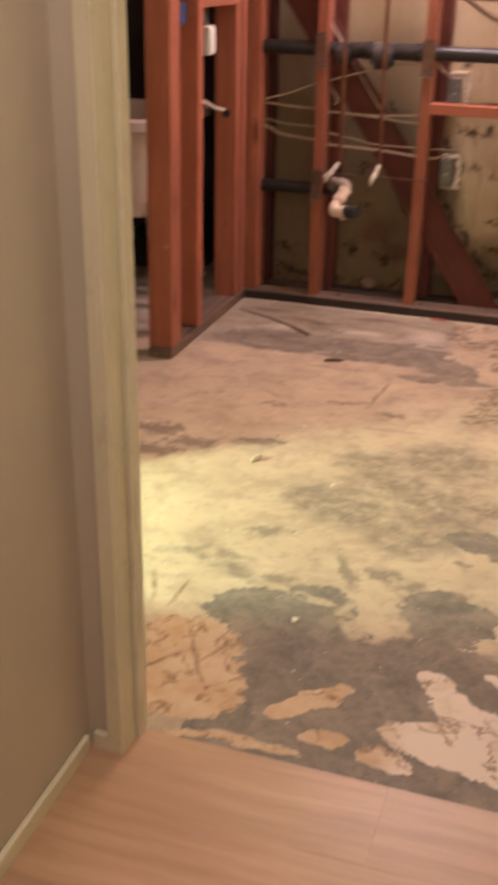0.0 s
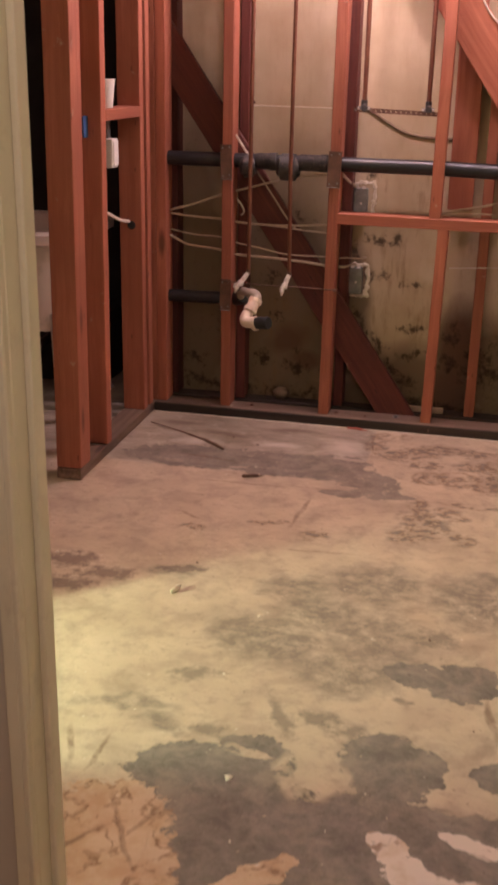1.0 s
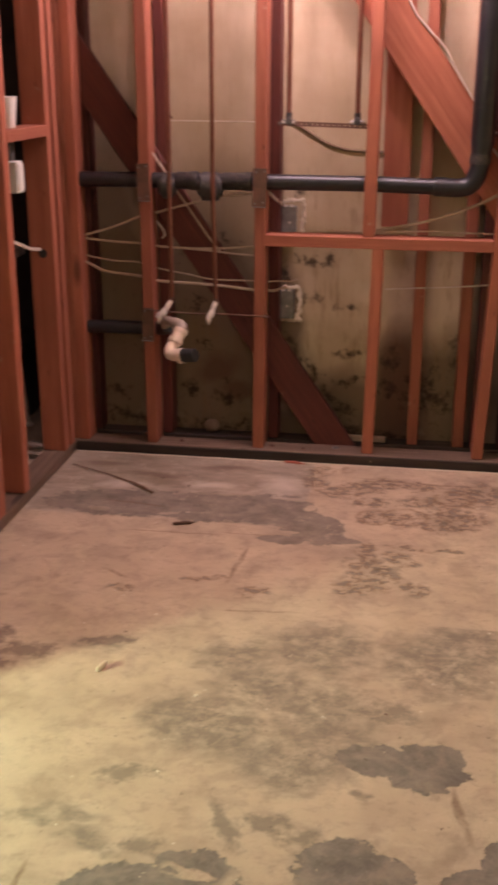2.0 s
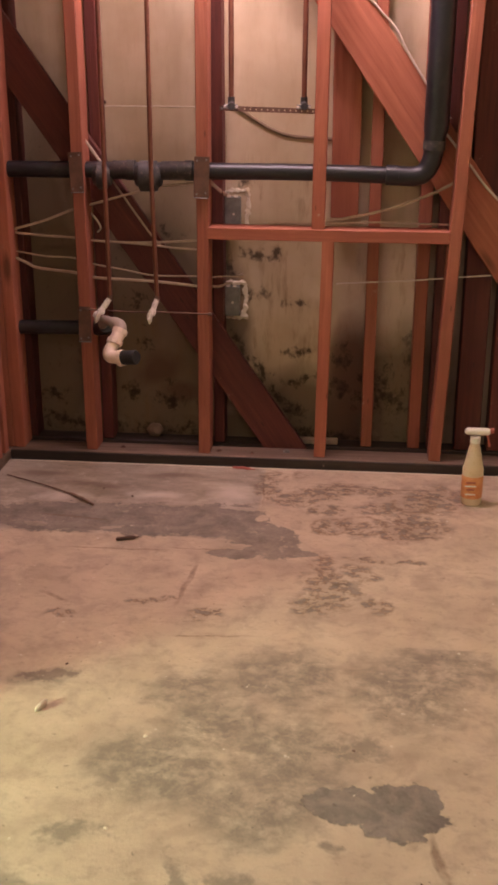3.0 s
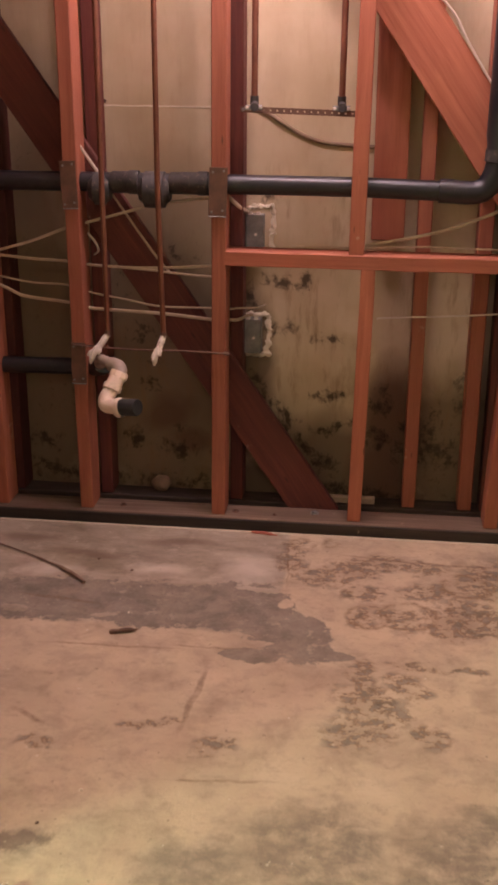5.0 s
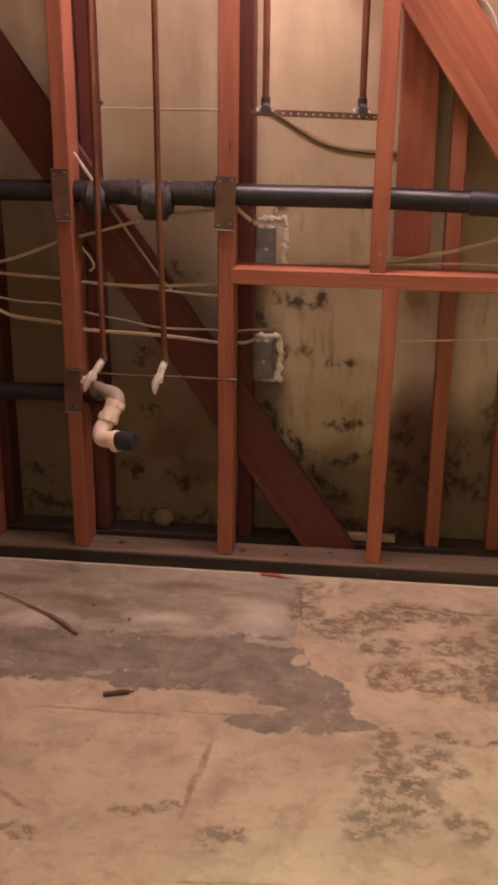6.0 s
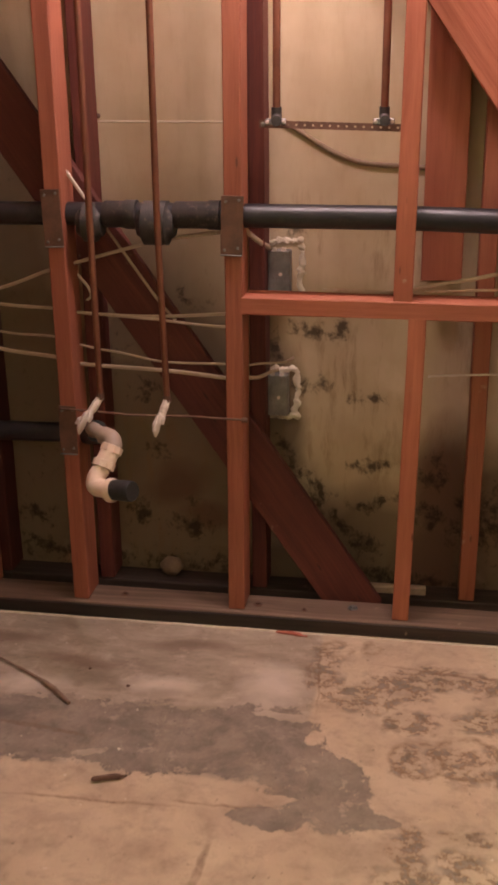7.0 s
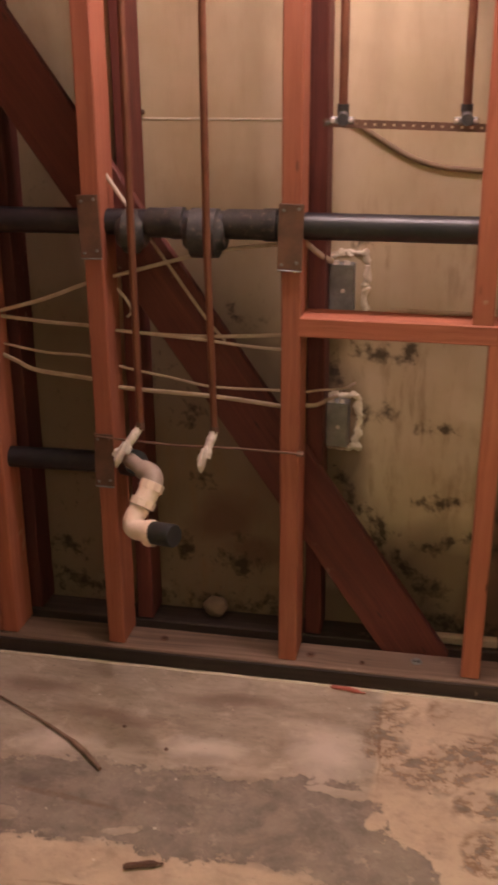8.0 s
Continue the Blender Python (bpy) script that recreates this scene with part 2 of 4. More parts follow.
        # chipped places in the paint, with rusty rims
        speck = n.spots(soft, [(0.44, -1.00, 0.085, 0.075, 7), (0.47, -0.90, 0.10, 0.10, 7), (0.46, -0.77, 0.04, 0.09, 7), (0.56, -0.80, 0.05, 0.05, 7), (0.60, -1.00, 0.05, 0.06, 7), (0.34, -0.28, 0.11, 0.06, 7), (0.42, -0.24, 0.09, 0.06, 7),
                               (0.55, -0.19, 0.12, 0.045, 7), (0.64, -0.32, 0.12, 0.055, 7), (0.46, -0.36, 0.07, 0.05, 7), (0.70, -0.47, 0.13, 0.12, 7), (0.55, -0.50, 0.05, 0.08, 7), (0.46, -0.51, 0.045, 0.06, 7),
                               (0.57, -0.715, 0.07, 0.018, 0), (0.70, -0.72, 0.08, 0.018, 0), (0.25, -0.20, 0.05, 0.14, 0), (0.15, -1.10, 0.06, 0.035, 7), (0.0, -1.02, 0.06, 0.02, 7), (-0.22, -1.12, 0.05, 0.02, 7), (0.26, -0.08, 0.06, 0.03, 0), (0.80, -0.25, 0.14, 0.14, 0)])
        chips = n.noise(n.scaled(n.warp(p, (14.0, 0.04)), (1.0, 1.3, 1.0)), 27.0, 8.0, 0.70)
        gone = n.math("MULTIPLY", n.band(speck, -0.10, 0.30), n.band(chips, 0.52, 0.545))
        rim = n.math("MULTIPLY", n.band(speck, -0.05, 0.3), n.math("MULTIPLY", n.band(chips, 0.485, 0.51), n.math("SUBTRACT", 1.0, n.band(chips, 0.53, 0.55))))
        colour = over(colour, n.band(speck, 0.0, 0.6), 0.25, (0.25, 0.185, 0.13))
        colour = over(colour, gone, 0.74, n.mix(n.band(tooth, 0.45, 0.6), (0.13, 0.11, 0.095), (0.26, 0.215, 0.175)))
        colour = over(colour, rim, 0.70, (0.20, 0.105, 0.05))
        colour = over(colour, n.math("MULTIPLY", n.band(speck, 0.0, 0.4), n.band(crisp, 0.56, 0.62)), 0.6, (0.13, 0.085, 0.06))
        # ring stains
        for x, y, r in ((0.46, -0.50, 0.055), (0.56, -0.48, 0.070), (0.265, -0.085, 0.030), (0.345, -0.075, 0.022), (0.72, -0.30, 0.06)):
            d = n.vec("LENGTH", n.vec("SUBTRACT", n.warp(p, (12.0, 0.05)), (x, y, 0.0)), (0, 0, 0))
            d = n.math("ABSOLUTE", n.math("SUBTRACT", d, r))
            colour = over(colour, n.math("MULTIPLY", n.math("SUBTRACT", 1.0, n.band(d, 0.002, 0.012)), n.band(tooth, 0.40, 0.55)), 0.6, (0.20, 0.115, 0.06))
        # the long grey patch before the wall
        far = n.spots(w, [(-0.36, -0.50, 0.30, 0.115, 2), (-0.10, -0.50, 0.24, 0.12, 0), (0.10, -0.48, 0.14, 0.125, 3), (0.20, -0.51, 0.07, 0.17, 7), (0.28, -0.60, 0.10, 0.10, 7), (0.31, -0.68, 0.07, 0.065, 7), (0.19, -0.715, 0.09, 0.036, 7), (0.385, -0.70, 0.05, 0.024, 0)])
        notch = n.spots(w, [(0.13, -0.665, 0.11, 0.018, 3), (0.05, -0.70, 0.05, 0.03, 7), (-0.21, -0.57, 0.03, 0.012, 10), (-0.30, -0.63, 0.05, 0.018, 7), (0.17, -0.385, 0.07, 0.018, 0), (0.245, -0.46, 0.018, 0.03, 0), (-0.45, -0.56, 0.05, 0.015, 0)])
        off = n.math("MULTIPLY", ragged(far, 0.95), n.math("SUBTRACT", 1.0, ragged(notch, 1.0, 0.0, 0.08)))
        off = n.math("MULTIPLY", off, n.math("SUBTRACT", 1.0, n.math("MULTIPLY", n.band(crisp, 0.57, 0.63), 0.6)))
        colour = over(colour, off, 0.88, grey)
        # a cold joint and scratches
        lines = n.spots(thin, [(0.078, -0.91, 0.010, 0.16, -4), (-0.34, -0.50, 0.14, 0.010, -8), (-0.16, -0.715, 0.20, 0.006, 2), (0.10, -0.69, 0.13, 0.005, 3), (0.62, -0.17, 0.30, 0.008, -4), (0.233, -0.20, 0.004, 0.18, 3), (-0.27, -1.02, 0.06, 0.008, -30), (0.12, -1.20, 0.20, 0.006, 6)])
    colour = over(colour, n.band(lines, 0.0, 0.5), n.math("ADD", n.math("MULTIPLY", n.band(grit, 0.4, 0.6), 0.45), 0.25), (0.17, 0.095, 0.06))
    # crumbs of paint and dirt
    colour = over(colour, n.band(n.noise(p, 36.0, 3.0), 0.71, 0.74), 0.75, (0.66, 0.56, 0.46))
    colour = over(colour, n.band(n.noise(p, 58.0, 3.0), 0.68, 0.73), 0.55, (0.10, 0.07, 0.055))
    h = n.math("ADD", n.math("MULTIPLY", grit, 0.6), n.math("MULTIPLY", fine, 0.3))
    h = n.math("SUBTRACT", h, n.math("MULTIPLY", off, 0.7))
    return n.done(colour, n.math("ADD", n.math("MULTIPLY", blotch, 0.25), 0.55), bump=h, depth=0.0024, spec=0.3)


def drywall():
    """Brown paper back of old wallboard with black mould; local x and y lie in the sheet."""
    n = Net("mouldy wallboard paper")
    p = n.coords()
    w = n.warp(p, (6.0, 0.08), (30.0, 0.035))
    big, small = n.noise(p, 3.0, 5.0), n.noise(n.scaled(p, (40, 8, 1)), 1.0, 5.0, 0.65)
    run = n.noise(n.scaled(n.warp(p, (5.0, 0.05)), (26, 4, 1)), 1.0, 7.0, 0.7)
    c = n.mix(n.band(big, 0.32, 0.68), (0.42, 0.315, 0.20), (0.535, 0.42, 0.29))
    c = n.mix(n.math("MULTIPLY", n.band(small, 0.5, 0.75), 0.22), c, (0.30, 0.21, 0.12))
    # damp tint, spread wider over low and left bays to paint shade
    damp_shade = n.spots(n.warp(p, (4.0, 0.2)), [(-0.22, 0.42, 0.30, 0.62, 0), (0.34, 0.10, 0.30, 0.20, 0), (-0.60, 0.45, 0.22, 0.85, 0), (0.52, 0.22, 0.13, 0.30, 0), (0.72, 0.20, 0.22, 0.28, 0), (0.1, 0.02, 0.9, 0.16, 0), (0.06, 0.45, 0.08, 0.35, 0)])
    damp_dim = n.band(damp_shade, -0.15, 0.38)
    c = n.mix(n.math("MULTIPLY", damp_dim, 0.84), c, (0.130, 0.088, 0.053))
    # brown runs down the paper
    runs = n.math("MULTIPLY", n.band(run, 0.52, 0.68), n.band(n.spots(w, [(0.22, 0.52, 0.24, 0.30, 0), (0.62, 0.5, 0.2, 0.35, 0), (0.3, 0.95, 0.3, 0.12, 0), (-0.2, 0.3, 0.3, 0.35, 0)]), -0.05, 0.35))
    c = n.mix(n.math("MULTIPLY", runs, 0.62), c, (0.20, 0.12, 0.06))
    stain = n.spots(n.warp(p, (7.0, 0.10)), [(0.50, 0.30, 0.10, 0.20, 0), (0.48, 0.10, 0.11, 0.16, 0), (-0.19, 0.29, 0.10, 0.07, 30), (-0.12, 0.20, 0.08, 0.05, 0)])
    c = n.mix(n.math("MULTIPLY", n.band(stain, -0.1, 0.5), 0.65), c, (0.115, 0.055, 0.036))
    speckle = n.noise(n.scaled(n.warp(p, (14.0, 0.035)), (1.0, 0.75, 1.0)), 30.0, 8.0, 0.72)
    # mould spots; the three turned 35 also paint shade along the brace edge
    field = n.spots(w, [(0.32, 0.262, 0.11, 0.028, 6), (0.32, 0.375, 0.08, 0.03, 0), (0.31, 0.135, 0.055, 0.06, 0), (0.18, 0.27, 0.05, 0.05, 0), (0.48, 0.33, 0.06, 0.07, 30), (0.46, 0.23, 0.06, 0.05, 0), (0.60, 0.22, 0.10, 0.14, 0), (0.68, 0.18, 0.09, 0.07, 0), (0.72, 0.40, 0.05, 0.08, 0),
                        (0.13, 0.725, 0.05, 0.035, 0), (0.18, 0.72, 0.035, 0.035, 0), (0.235, 0.715, 0.03, 0.045, 0), (0.055, 0.66, 0.04, 0.08, 0), (0.194, 0.585, 0.028, 0.03, 0), (0.307, 0.545, 0.045, 0.022, 0), (0.14, 0.57, 0.03, 0.03, 0),
                        (-0.26, 0.556, 0.045, 0.040, 0), (-0.241, 0.387, 0.04, 0.03, 0), (-0.158, 0.239, 0.032, 0.024, 0), (-0.593, 0.185, 0.07, 0.045, 0), (-0.15, 0.165, 0.09, 0.04, 0), (-0.30, 0.20, 0.06, 0.04, 0), (-0.17, 0.80, 0.03, 0.04, 20),
                        (0.10, 0.40, 0.03, 0.10, 35), (0.16, 0.31, 0.035, 0.09, 35), (0.23, 0.20, 0.035, 0.09, 35), (0.13, 0.945, 0.05, 0.03, 0), (0.42, 0.05, 0.30, 0.04, 0), (-0.2, 0.05, 0.26, 0.05, 0), (-0.55, 0.08, 0.14, 0.05, 0)])
    mould = n.band(n.math("ADD", field, n.math("MULTIPLY", n.math("SUBTRACT", speckle, 0.5), 5.0)), 0.30, 1.05)
    mould = n.math("MULTIPLY", mould, n.band(field, -0.75, 0.15))
    c = n.mix(n.math("MULTIPLY", mould, 0.85), c, (0.034, 0.022, 0.014))
    fleck = n.math("MULTIPLY", n.band(n.noise(n.scaled(p, (1.0, 0.7, 1.0)), 62.0, 5.0, 0.7), 0.58, 0.65), n.band(n.noise(p, 5.0, 3.0), 0.47, 0.60))
    c = n.mix(n.math("MULTIPLY", n.math("MULTIPLY", fleck, n.band(damp_shade, -0.1, 0.35)), 0.45), c, (0.035, 0.024, 0.014))
    # pale scuffs
    c = n.mix(n.math("MULTIPLY", n.band(n.spots(w, [(0.37, 0.60, 0.07, 0.05, 0), (0.16, 0.63, 0.05, 0.07, 0), (0.62, 0.56, 0.07, 0.2, 0)]), 0.0, 0.6), 0.4), c, (0.58, 0.46, 0.34))
    return n.done(c, 0.85, bump=small, depth=0.0008, spec=0.2)


STUD = wood("red framing lumber", (0.43, 0.148, 0.085), (0.29, 0.088, 0.050))
# old dark wood, darkened further to paint shade on brace and back studs
SHADERED = wood("dark red old lumber, shade in its tone", (0.165, 0.043, 0.030), (0.09, 0.023, 0.018))
SOLE = wood("dirty sole lumber", (0.31, 0.20, 0.145), (0.13, 0.08, 0.056))
DARKWOOD = wood("dark lumber edge", (0.075, 0.05, 0.038), (0.03, 0.02, 0.016))
CONCRETE = concrete_floor(False)
CONCRETE_DOOR = concrete_floor(True)
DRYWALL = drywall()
PAINTWALL = plain("beige wall paint", (0.50, 0.43, 0.315), (0.54, 0.465, 0.345), 3.0, 0.6, depth=0.0008)
TRIM = plain("cream gloss trim paint", (0.66, 0.60, 0.40), (0.71, 0.65, 0.45), 5.0, 0.35, dirt=(0.58, 0.51, 0.34))
CEILING = plain("ceiling paint", (0.66, 0.62, 0.55), (0.72, 0.68, 0.60), 4.0, 0.8)
# near-black colour paints the unlit dark beyond the framing
DARKBACK = plain("near-black backing", (0.035, 0.03, 0.028), (0.06, 0.05, 0.045), 3.0, 0.9)
ABS = plain("black plastic pipe", (0.008, 0.008, 0.011), (0.017, 0.016, 0.019), 9.0, 0.40, dirt=(0.035, 0.028, 0.025))
DUSTY = plain("dusty black fitting", (0.018, 0.016, 0.016), (0.05, 0.042, 0.038), 30.0, 0.6, dirt=(0.18, 0.13, 0.10))
COPPER = plain("tarnished copper", (0.15, 0.055, 0.035), (0.23, 0.09, 0.052), 12.0, 0.52, 0.55, dirt=(0.11, 0.05, 0.03))
IRON = plain("rusty steel", (0.095, 0.052, 0.036), (0.17, 0.085, 0.056), 25.0, 0.65, 0.3, dirt=(0.13, 0.055, 0.03))
ZINC = plain("galvanised steel", (0.16, 0.155, 0.15), (0.27, 0.26, 0.25), 22.0, 0.5, 0.7, dirt=(0.16, 0.12, 0.09))
BRIGHT = plain("paint-smeared nickel", (0.55, 0.46, 0.40), (0.74, 0.66, 0.59), 60.0, 0.6, 0.15, depth=0.002, dirt=(0.28, 0.20, 0.15))
PVC = plain("grubby white plastic pipe", (0.66, 0.50, 0.40), (0.74, 0.60, 0.49), 14.0, 0.45, dirt=(0.48, 0.33, 0.25))
CABLE = plain("cream cable sheath", (0.38, 0.28, 0.20), (0.46, 0.35, 0.26), 18.0, 0.55, dirt=(0.30, 0.20, 0.12))
WHITECABLE = plain("white cable sheath", (0.56, 0.46, 0.38), (0.64, 0.54, 0.45), 18.0, 0.5)
GYPSUM = plain("crumbled gypsum", (0.62, 0.52, 0.40), (0.72, 0.63, 0.50), 40.0, 0.9, depth=0.003)
WHITE = plain("white plastic", (0.72, 0.68, 0.62), (0.78, 0.74, 0.68), 10.0, 0.4)
BLUE = plain("blue plastic", (0.035, 0.085, 0.22), (0.05, 0.11, 0.27), 10.0, 0.45)
PVCGREY = plain("grimy grey plastic pipe", (0.26, 0.20, 0.165), (0.36, 0.28, 0.23), 14.0, 0.5)
TUBPLASTIC = plain("beige tub plastic", (0.66, 0.53, 0.45), (0.72, 0.60, 0.51), 4.0, 0.45, dirt=(0.45, 0.36, 0.26))
RED = plain("red plastic", (0.34, 0.075, 0.05), (0.42, 0.12, 0.09), 40.0, 0.5)
TWIG = plain("brown dry strip", (0.17, 0.10, 0.068), (0.25, 0.155, 0.11), 60.0, 0.8)
# brown of the drawn strap shadow, also on the lump behind the sole
DULLBROWN = plain("dull brown for shadow and lump", (0.17, 0.11, 0.07), (0.24, 0.16, 0.105), 30.0, 0.8)
BARK = plain("dark wood sliver", (0.07, 0.034, 0.022), (0.13, 0.065, 0.042), 60.0, 0.8, depth=0.002)
LABEL = plain("orange printed label", (0.62, 0.20, 0.07), (0.70, 0.33, 0.14), 60.0, 0.5)
LIQUID = plain("cloudy bottle plastic", (0.60, 0.46, 0.30), (0.66, 0.53, 0.37), 10.0, 0.3)
FIXTURE = plain("white enamel fixture", (0.75, 0.73, 0.70), (0.8, 0.78, 0.75), 8.0, 0.4)
BLACKHOLE = plain("black rubber", (0.012, 0.011, 0.011), (0.02, 0.018, 0.017), 20.0, 0.7)


def laminate():
    n = Net("oak laminate")
    rnd = n.node("ShaderNodeObjectInfo").outputs["Random"]
    p = n.coords()
    off = n.node("ShaderNodeCombineXYZ", X=n.math("MULTIPLY", rnd, 9.0), Y=n.math("MULTIPLY", rnd, 5.0), Z=0.0).outputs[0]
    q = n.warp(n.vec("ADD", p, off), (2.5, 0.06))
    g = n.noise(n.scaled(q, (2.0, 38.0, 1.0)), 1.0, 5.0, 0.6)
    f = n.noise(n.scaled(q, (14.0, 260.0, 1.0)), 1.0, 3.0)
    c = n.mix(n.band(g, 0.35, 0.68), (0.40, 0.24, 0.135), (0.50, 0.315, 0.185))
    c = n.mix(n.math("MULTIPLY", n.band(f, 0.55, 0.75), 0.3), c, (0.28, 0.15, 0.08))
    c = n.node("ShaderNodeHueSaturation", Color=c, Value=n.math("ADD", n.math("MULTIPLY", rnd, 0.18), 0.91)).outputs[0]
    return n.done(c, n.math("ADD", n.math("MULTIPLY", g, 0.12), 0.32), bump=f, depth=0.0003)


LAMINATE = laminate()


# ---- mesh helpers ----
def part(name, bm, material, parent=None, label="", m=None, smooth=False):
    """Links a bmesh as one mesh object, under parent if one is given."""
    me = bpy.data.meshes.new(name)
    bm.to_mesh(me)
    bm.free()
    me.materials.append(material)
    if smooth:
        for f in me.polygons:
            f.use_smooth = True
        me.set_sharp_from_angle(angle=radians(40))
    ob = new(name, me)
    if parent is not None:
        ob.parent = parent
    if m is not None:
        ob.matrix_local = m
    if label:
        ob["label"] = label
    return ob


def empty(name, x=0.0, y=0.0, z=0.0):
    ob = new(name)
    ob.location = (x, y, z)
    ob.empty_display_size = 0.05
    return ob


def box_bm(dx, dy, dz, bevel=0.002, segments=1, base=False):
    """A box round the origin (or standing on it) with eased edges."""
    bm = bmesh.new()
    bmesh.ops.create_cube(bm, size=1.0)
    bmesh.ops.scale(bm, vec=(dx, dy, dz), verts=bm.verts)
    if base:
        bmesh.ops.translate(bm, vec=(0, 0, dz / 2), verts=bm.verts)
    if bevel:
        bmesh.ops.bevel(bm, geom=bm.edges[:], offset=bevel, segments=segments, affect="EDGES", profile=0.5)
    return bm


def lathe_bm(rows, steps=20):
    """A turned body: rows of (radius, height) from the bottom up, closed at both ends."""
    bm = bmesh.new()
    rings = []
    for r, z in rows:
        rings.append([bm.verts.new((r * math.cos(2 * math.pi * i / steps), r * math.sin(2 * math.pi * i / steps), z)) for i in range(steps)])
    for a, b in zip(rings, rings[1:]):
        for i in range(steps):
            bm.faces.new((a[i], a[(i + 1) % steps], b[(i + 1) % steps], b[i]))
    bm.faces.new(rings[0][::-1]), bm.faces.new(rings[-1])
    return bm


def smooth_path(points, steps=8):
    """Points along a smooth line through the given ones."""
    pts = [Vector(p) for p in points]
    ext = [2 * pts[0] - pts[1]] + pts + [2 * pts[-1] - pts[-2]]
    out = []
    for a, b, c, d in zip(ext, ext[1:], ext[2:], ext[3:]):
        for k in range(steps):
            t = k / steps
            out.append(0.5 * (2 * b + (c - a) * t + (2 * a - 5 * b + 4 * c - d) * t * t + (3 * b - a - 3 * c + d) * t ** 3))
    return out + [pts[-1]]


def tube_bm(points, radius, sides=10, flat=1.0):
    """A round (or flattened) tube along points; radius: one, or one for each point."""
    bm = bmesh.new()
    pts = [Vector(p) for p in points]
    radii = radius if isinstance(radius, (list, tuple)) else [radius] * len(pts)
    side, rings = None, []
    for i, p in enumerate(pts):
        ahead = (pts[min(i + 1, len(pts) - 1)] - pts[max(i - 1, 0)]).normalized()
        if side is None:
            side = ahead.cross(Vector((0, 0, 1)) if abs(ahead.z) < 0.9 else Vector((0, 1, 0))).normalized()
        side = (side - side.dot(ahead) * ahead).normalized()
        up = ahead.cross(side)
        rings.append([bm.verts.new(p + radii[i] * (math.cos(2 * math.pi * k / sides) * side * flat + math.sin(2 * math.pi * k / sides) * up)) for k in range(sides)])
    for a, b in zip(rings, rings[1:]):
        for k in range(sides):
            bm.faces.new((a[k], a[(k + 1) % sides], b[(k + 1) % sides], b[k]))
    bm.faces.new(rings[0][::-1]), bm.faces.new(rings[-1])
    bmesh.ops.recalc_face_normals(bm, faces=bm.faces)
    return bm


def slab(name, x0, x1, y0, y1, z0, z1, material, parent=None, bevel=0.0):
    ob = part(name, box_bm(x1 - x0, y1 - y0, z1 - z0, bevel), material, parent)
    ob.location = ((x0 + x1) / 2, (y0 + y1) / 2, (z0 + z1) / 2)
    return ob


def lumber(name, foot, top, wide, deep, parent, material=None, label=""):
    """A sawn board from foot to top (both in metres, on its axis), wide across and deep front to back, with slightly wavy worn faces."""
    foot, top = Vector(foot), Vector(top)
    length = (top - foot).length
    bm = bmesh.new()
    bmesh.ops.create_cube(bm, size=1.0)
    bmesh.ops.scale(bm, vec=(wide, deep, length), verts=bm.verts)
    bmesh.ops.bevel(bm, geom=bm.edges[:], offset=0.0025, segments=1, affect="EDGES")
    long_edges = [e for e in bm.edges if abs(e.verts[0].co.z - e.verts[1].co.z) > length * 0.5]
    bmesh.ops.subdivide_edges(bm, edges=long_edges, cuts=14, use_grid_fill=True)
    seed = Vector((foot.x * 7.1, foot.y * 5.3, foot.z))
    for v in bm.verts:
        q = Vector((v.co.x * 4, v.co.y * 4, v.co.z * 9)) + seed
        v.co.x += 0.0012 * noise.noise(q)
        v.co.y += 0.0012 * noise.noise(q + Vector((9, 3, 1)))
    zed = (top - foot).normalized()
    if abs(zed.z) > 0.3:
        yed = (Vector((0, 1, 0)) - zed * zed.y).normalized()
        xed = yed.cross(zed)
    else:
        xed = (Vector((0, 0, 1)) - zed * zed.z).normalized()
        yed = zed.cross(xed)
    turn = Matrix((xed, yed, zed)).transposed().to_4x4()
    return part(name, bm, material or STUD, parent, label, Matrix.Translation((foot + top) / 2) @ turn)


TOP = 2.44
# ---- the setting ----
floor_bath = slab("floor", -2.6, 1.9, -2.745, 1.2, -0.12, 0.0, CONCRETE)
floor_bath.data.transform(Matrix.Translation(floor_bath.location))
floor_bath.location = (0, 0, 0)
floor_bath.data.materials.append(CONCRETE_DOOR)
bm = bmesh.new()
bm.from_mesh(floor_bath.data)
bmesh.ops.bisect_plane(bm, geom=bm.verts[:] + bm.edges[:] + bm.faces[:], plane_co=(0, -1.20, 0), plane_no=(0, 1, 0))
for f in bm.faces:
    f.material_index = 1 if f.calc_center_median().y < -1.20 else 0
bm.to_mesh(floor_bath.data)
bm.free()
tagged(floor_bath, "worn concrete floor with peeling cream paint and grey patches", "floor", kind="structure")
hall_floor = slab("floor_hall", -0.9, 1.6, -6.1, -2.745, -0.12, -0.004, DARKBACK)
tagged(hall_floor, "hall floor with oak laminate planks", "floor", kind="structure")

ceiling = slab("ceiling", -2.6, 1.9, -6.1, 1.2, TOP, TOP + 0.1, CEILING)
tagged(ceiling, "plain painted ceiling over the rooms", "ceiling", kind="structure")

wall_south = empty("wall_south", 0, -2.77)
tagged(wall_south, "painted partition wall with an open doorway", "wall", kind="structure")
for a, b, c, d in ((-2.6, -0.005, 0, TOP), (0.865, 1.9, 0, TOP), (-0.005, 0.865, 2.05, TOP)):
    w = part("wall_panel", box_bm(b - a, 0.082, d - c, 0), PAINTWALL, wall_south)
    w.location = ((a + b) / 2, 0, (c + d) / 2)
hall_wall = slab("wall_hall_west", -0.16, -0.062, -6.1, -2.811, 0, TOP, PAINTWALL)
tagged(hall_wall, "beige painted hall wall beside the doorway", "wall", kind="structure")
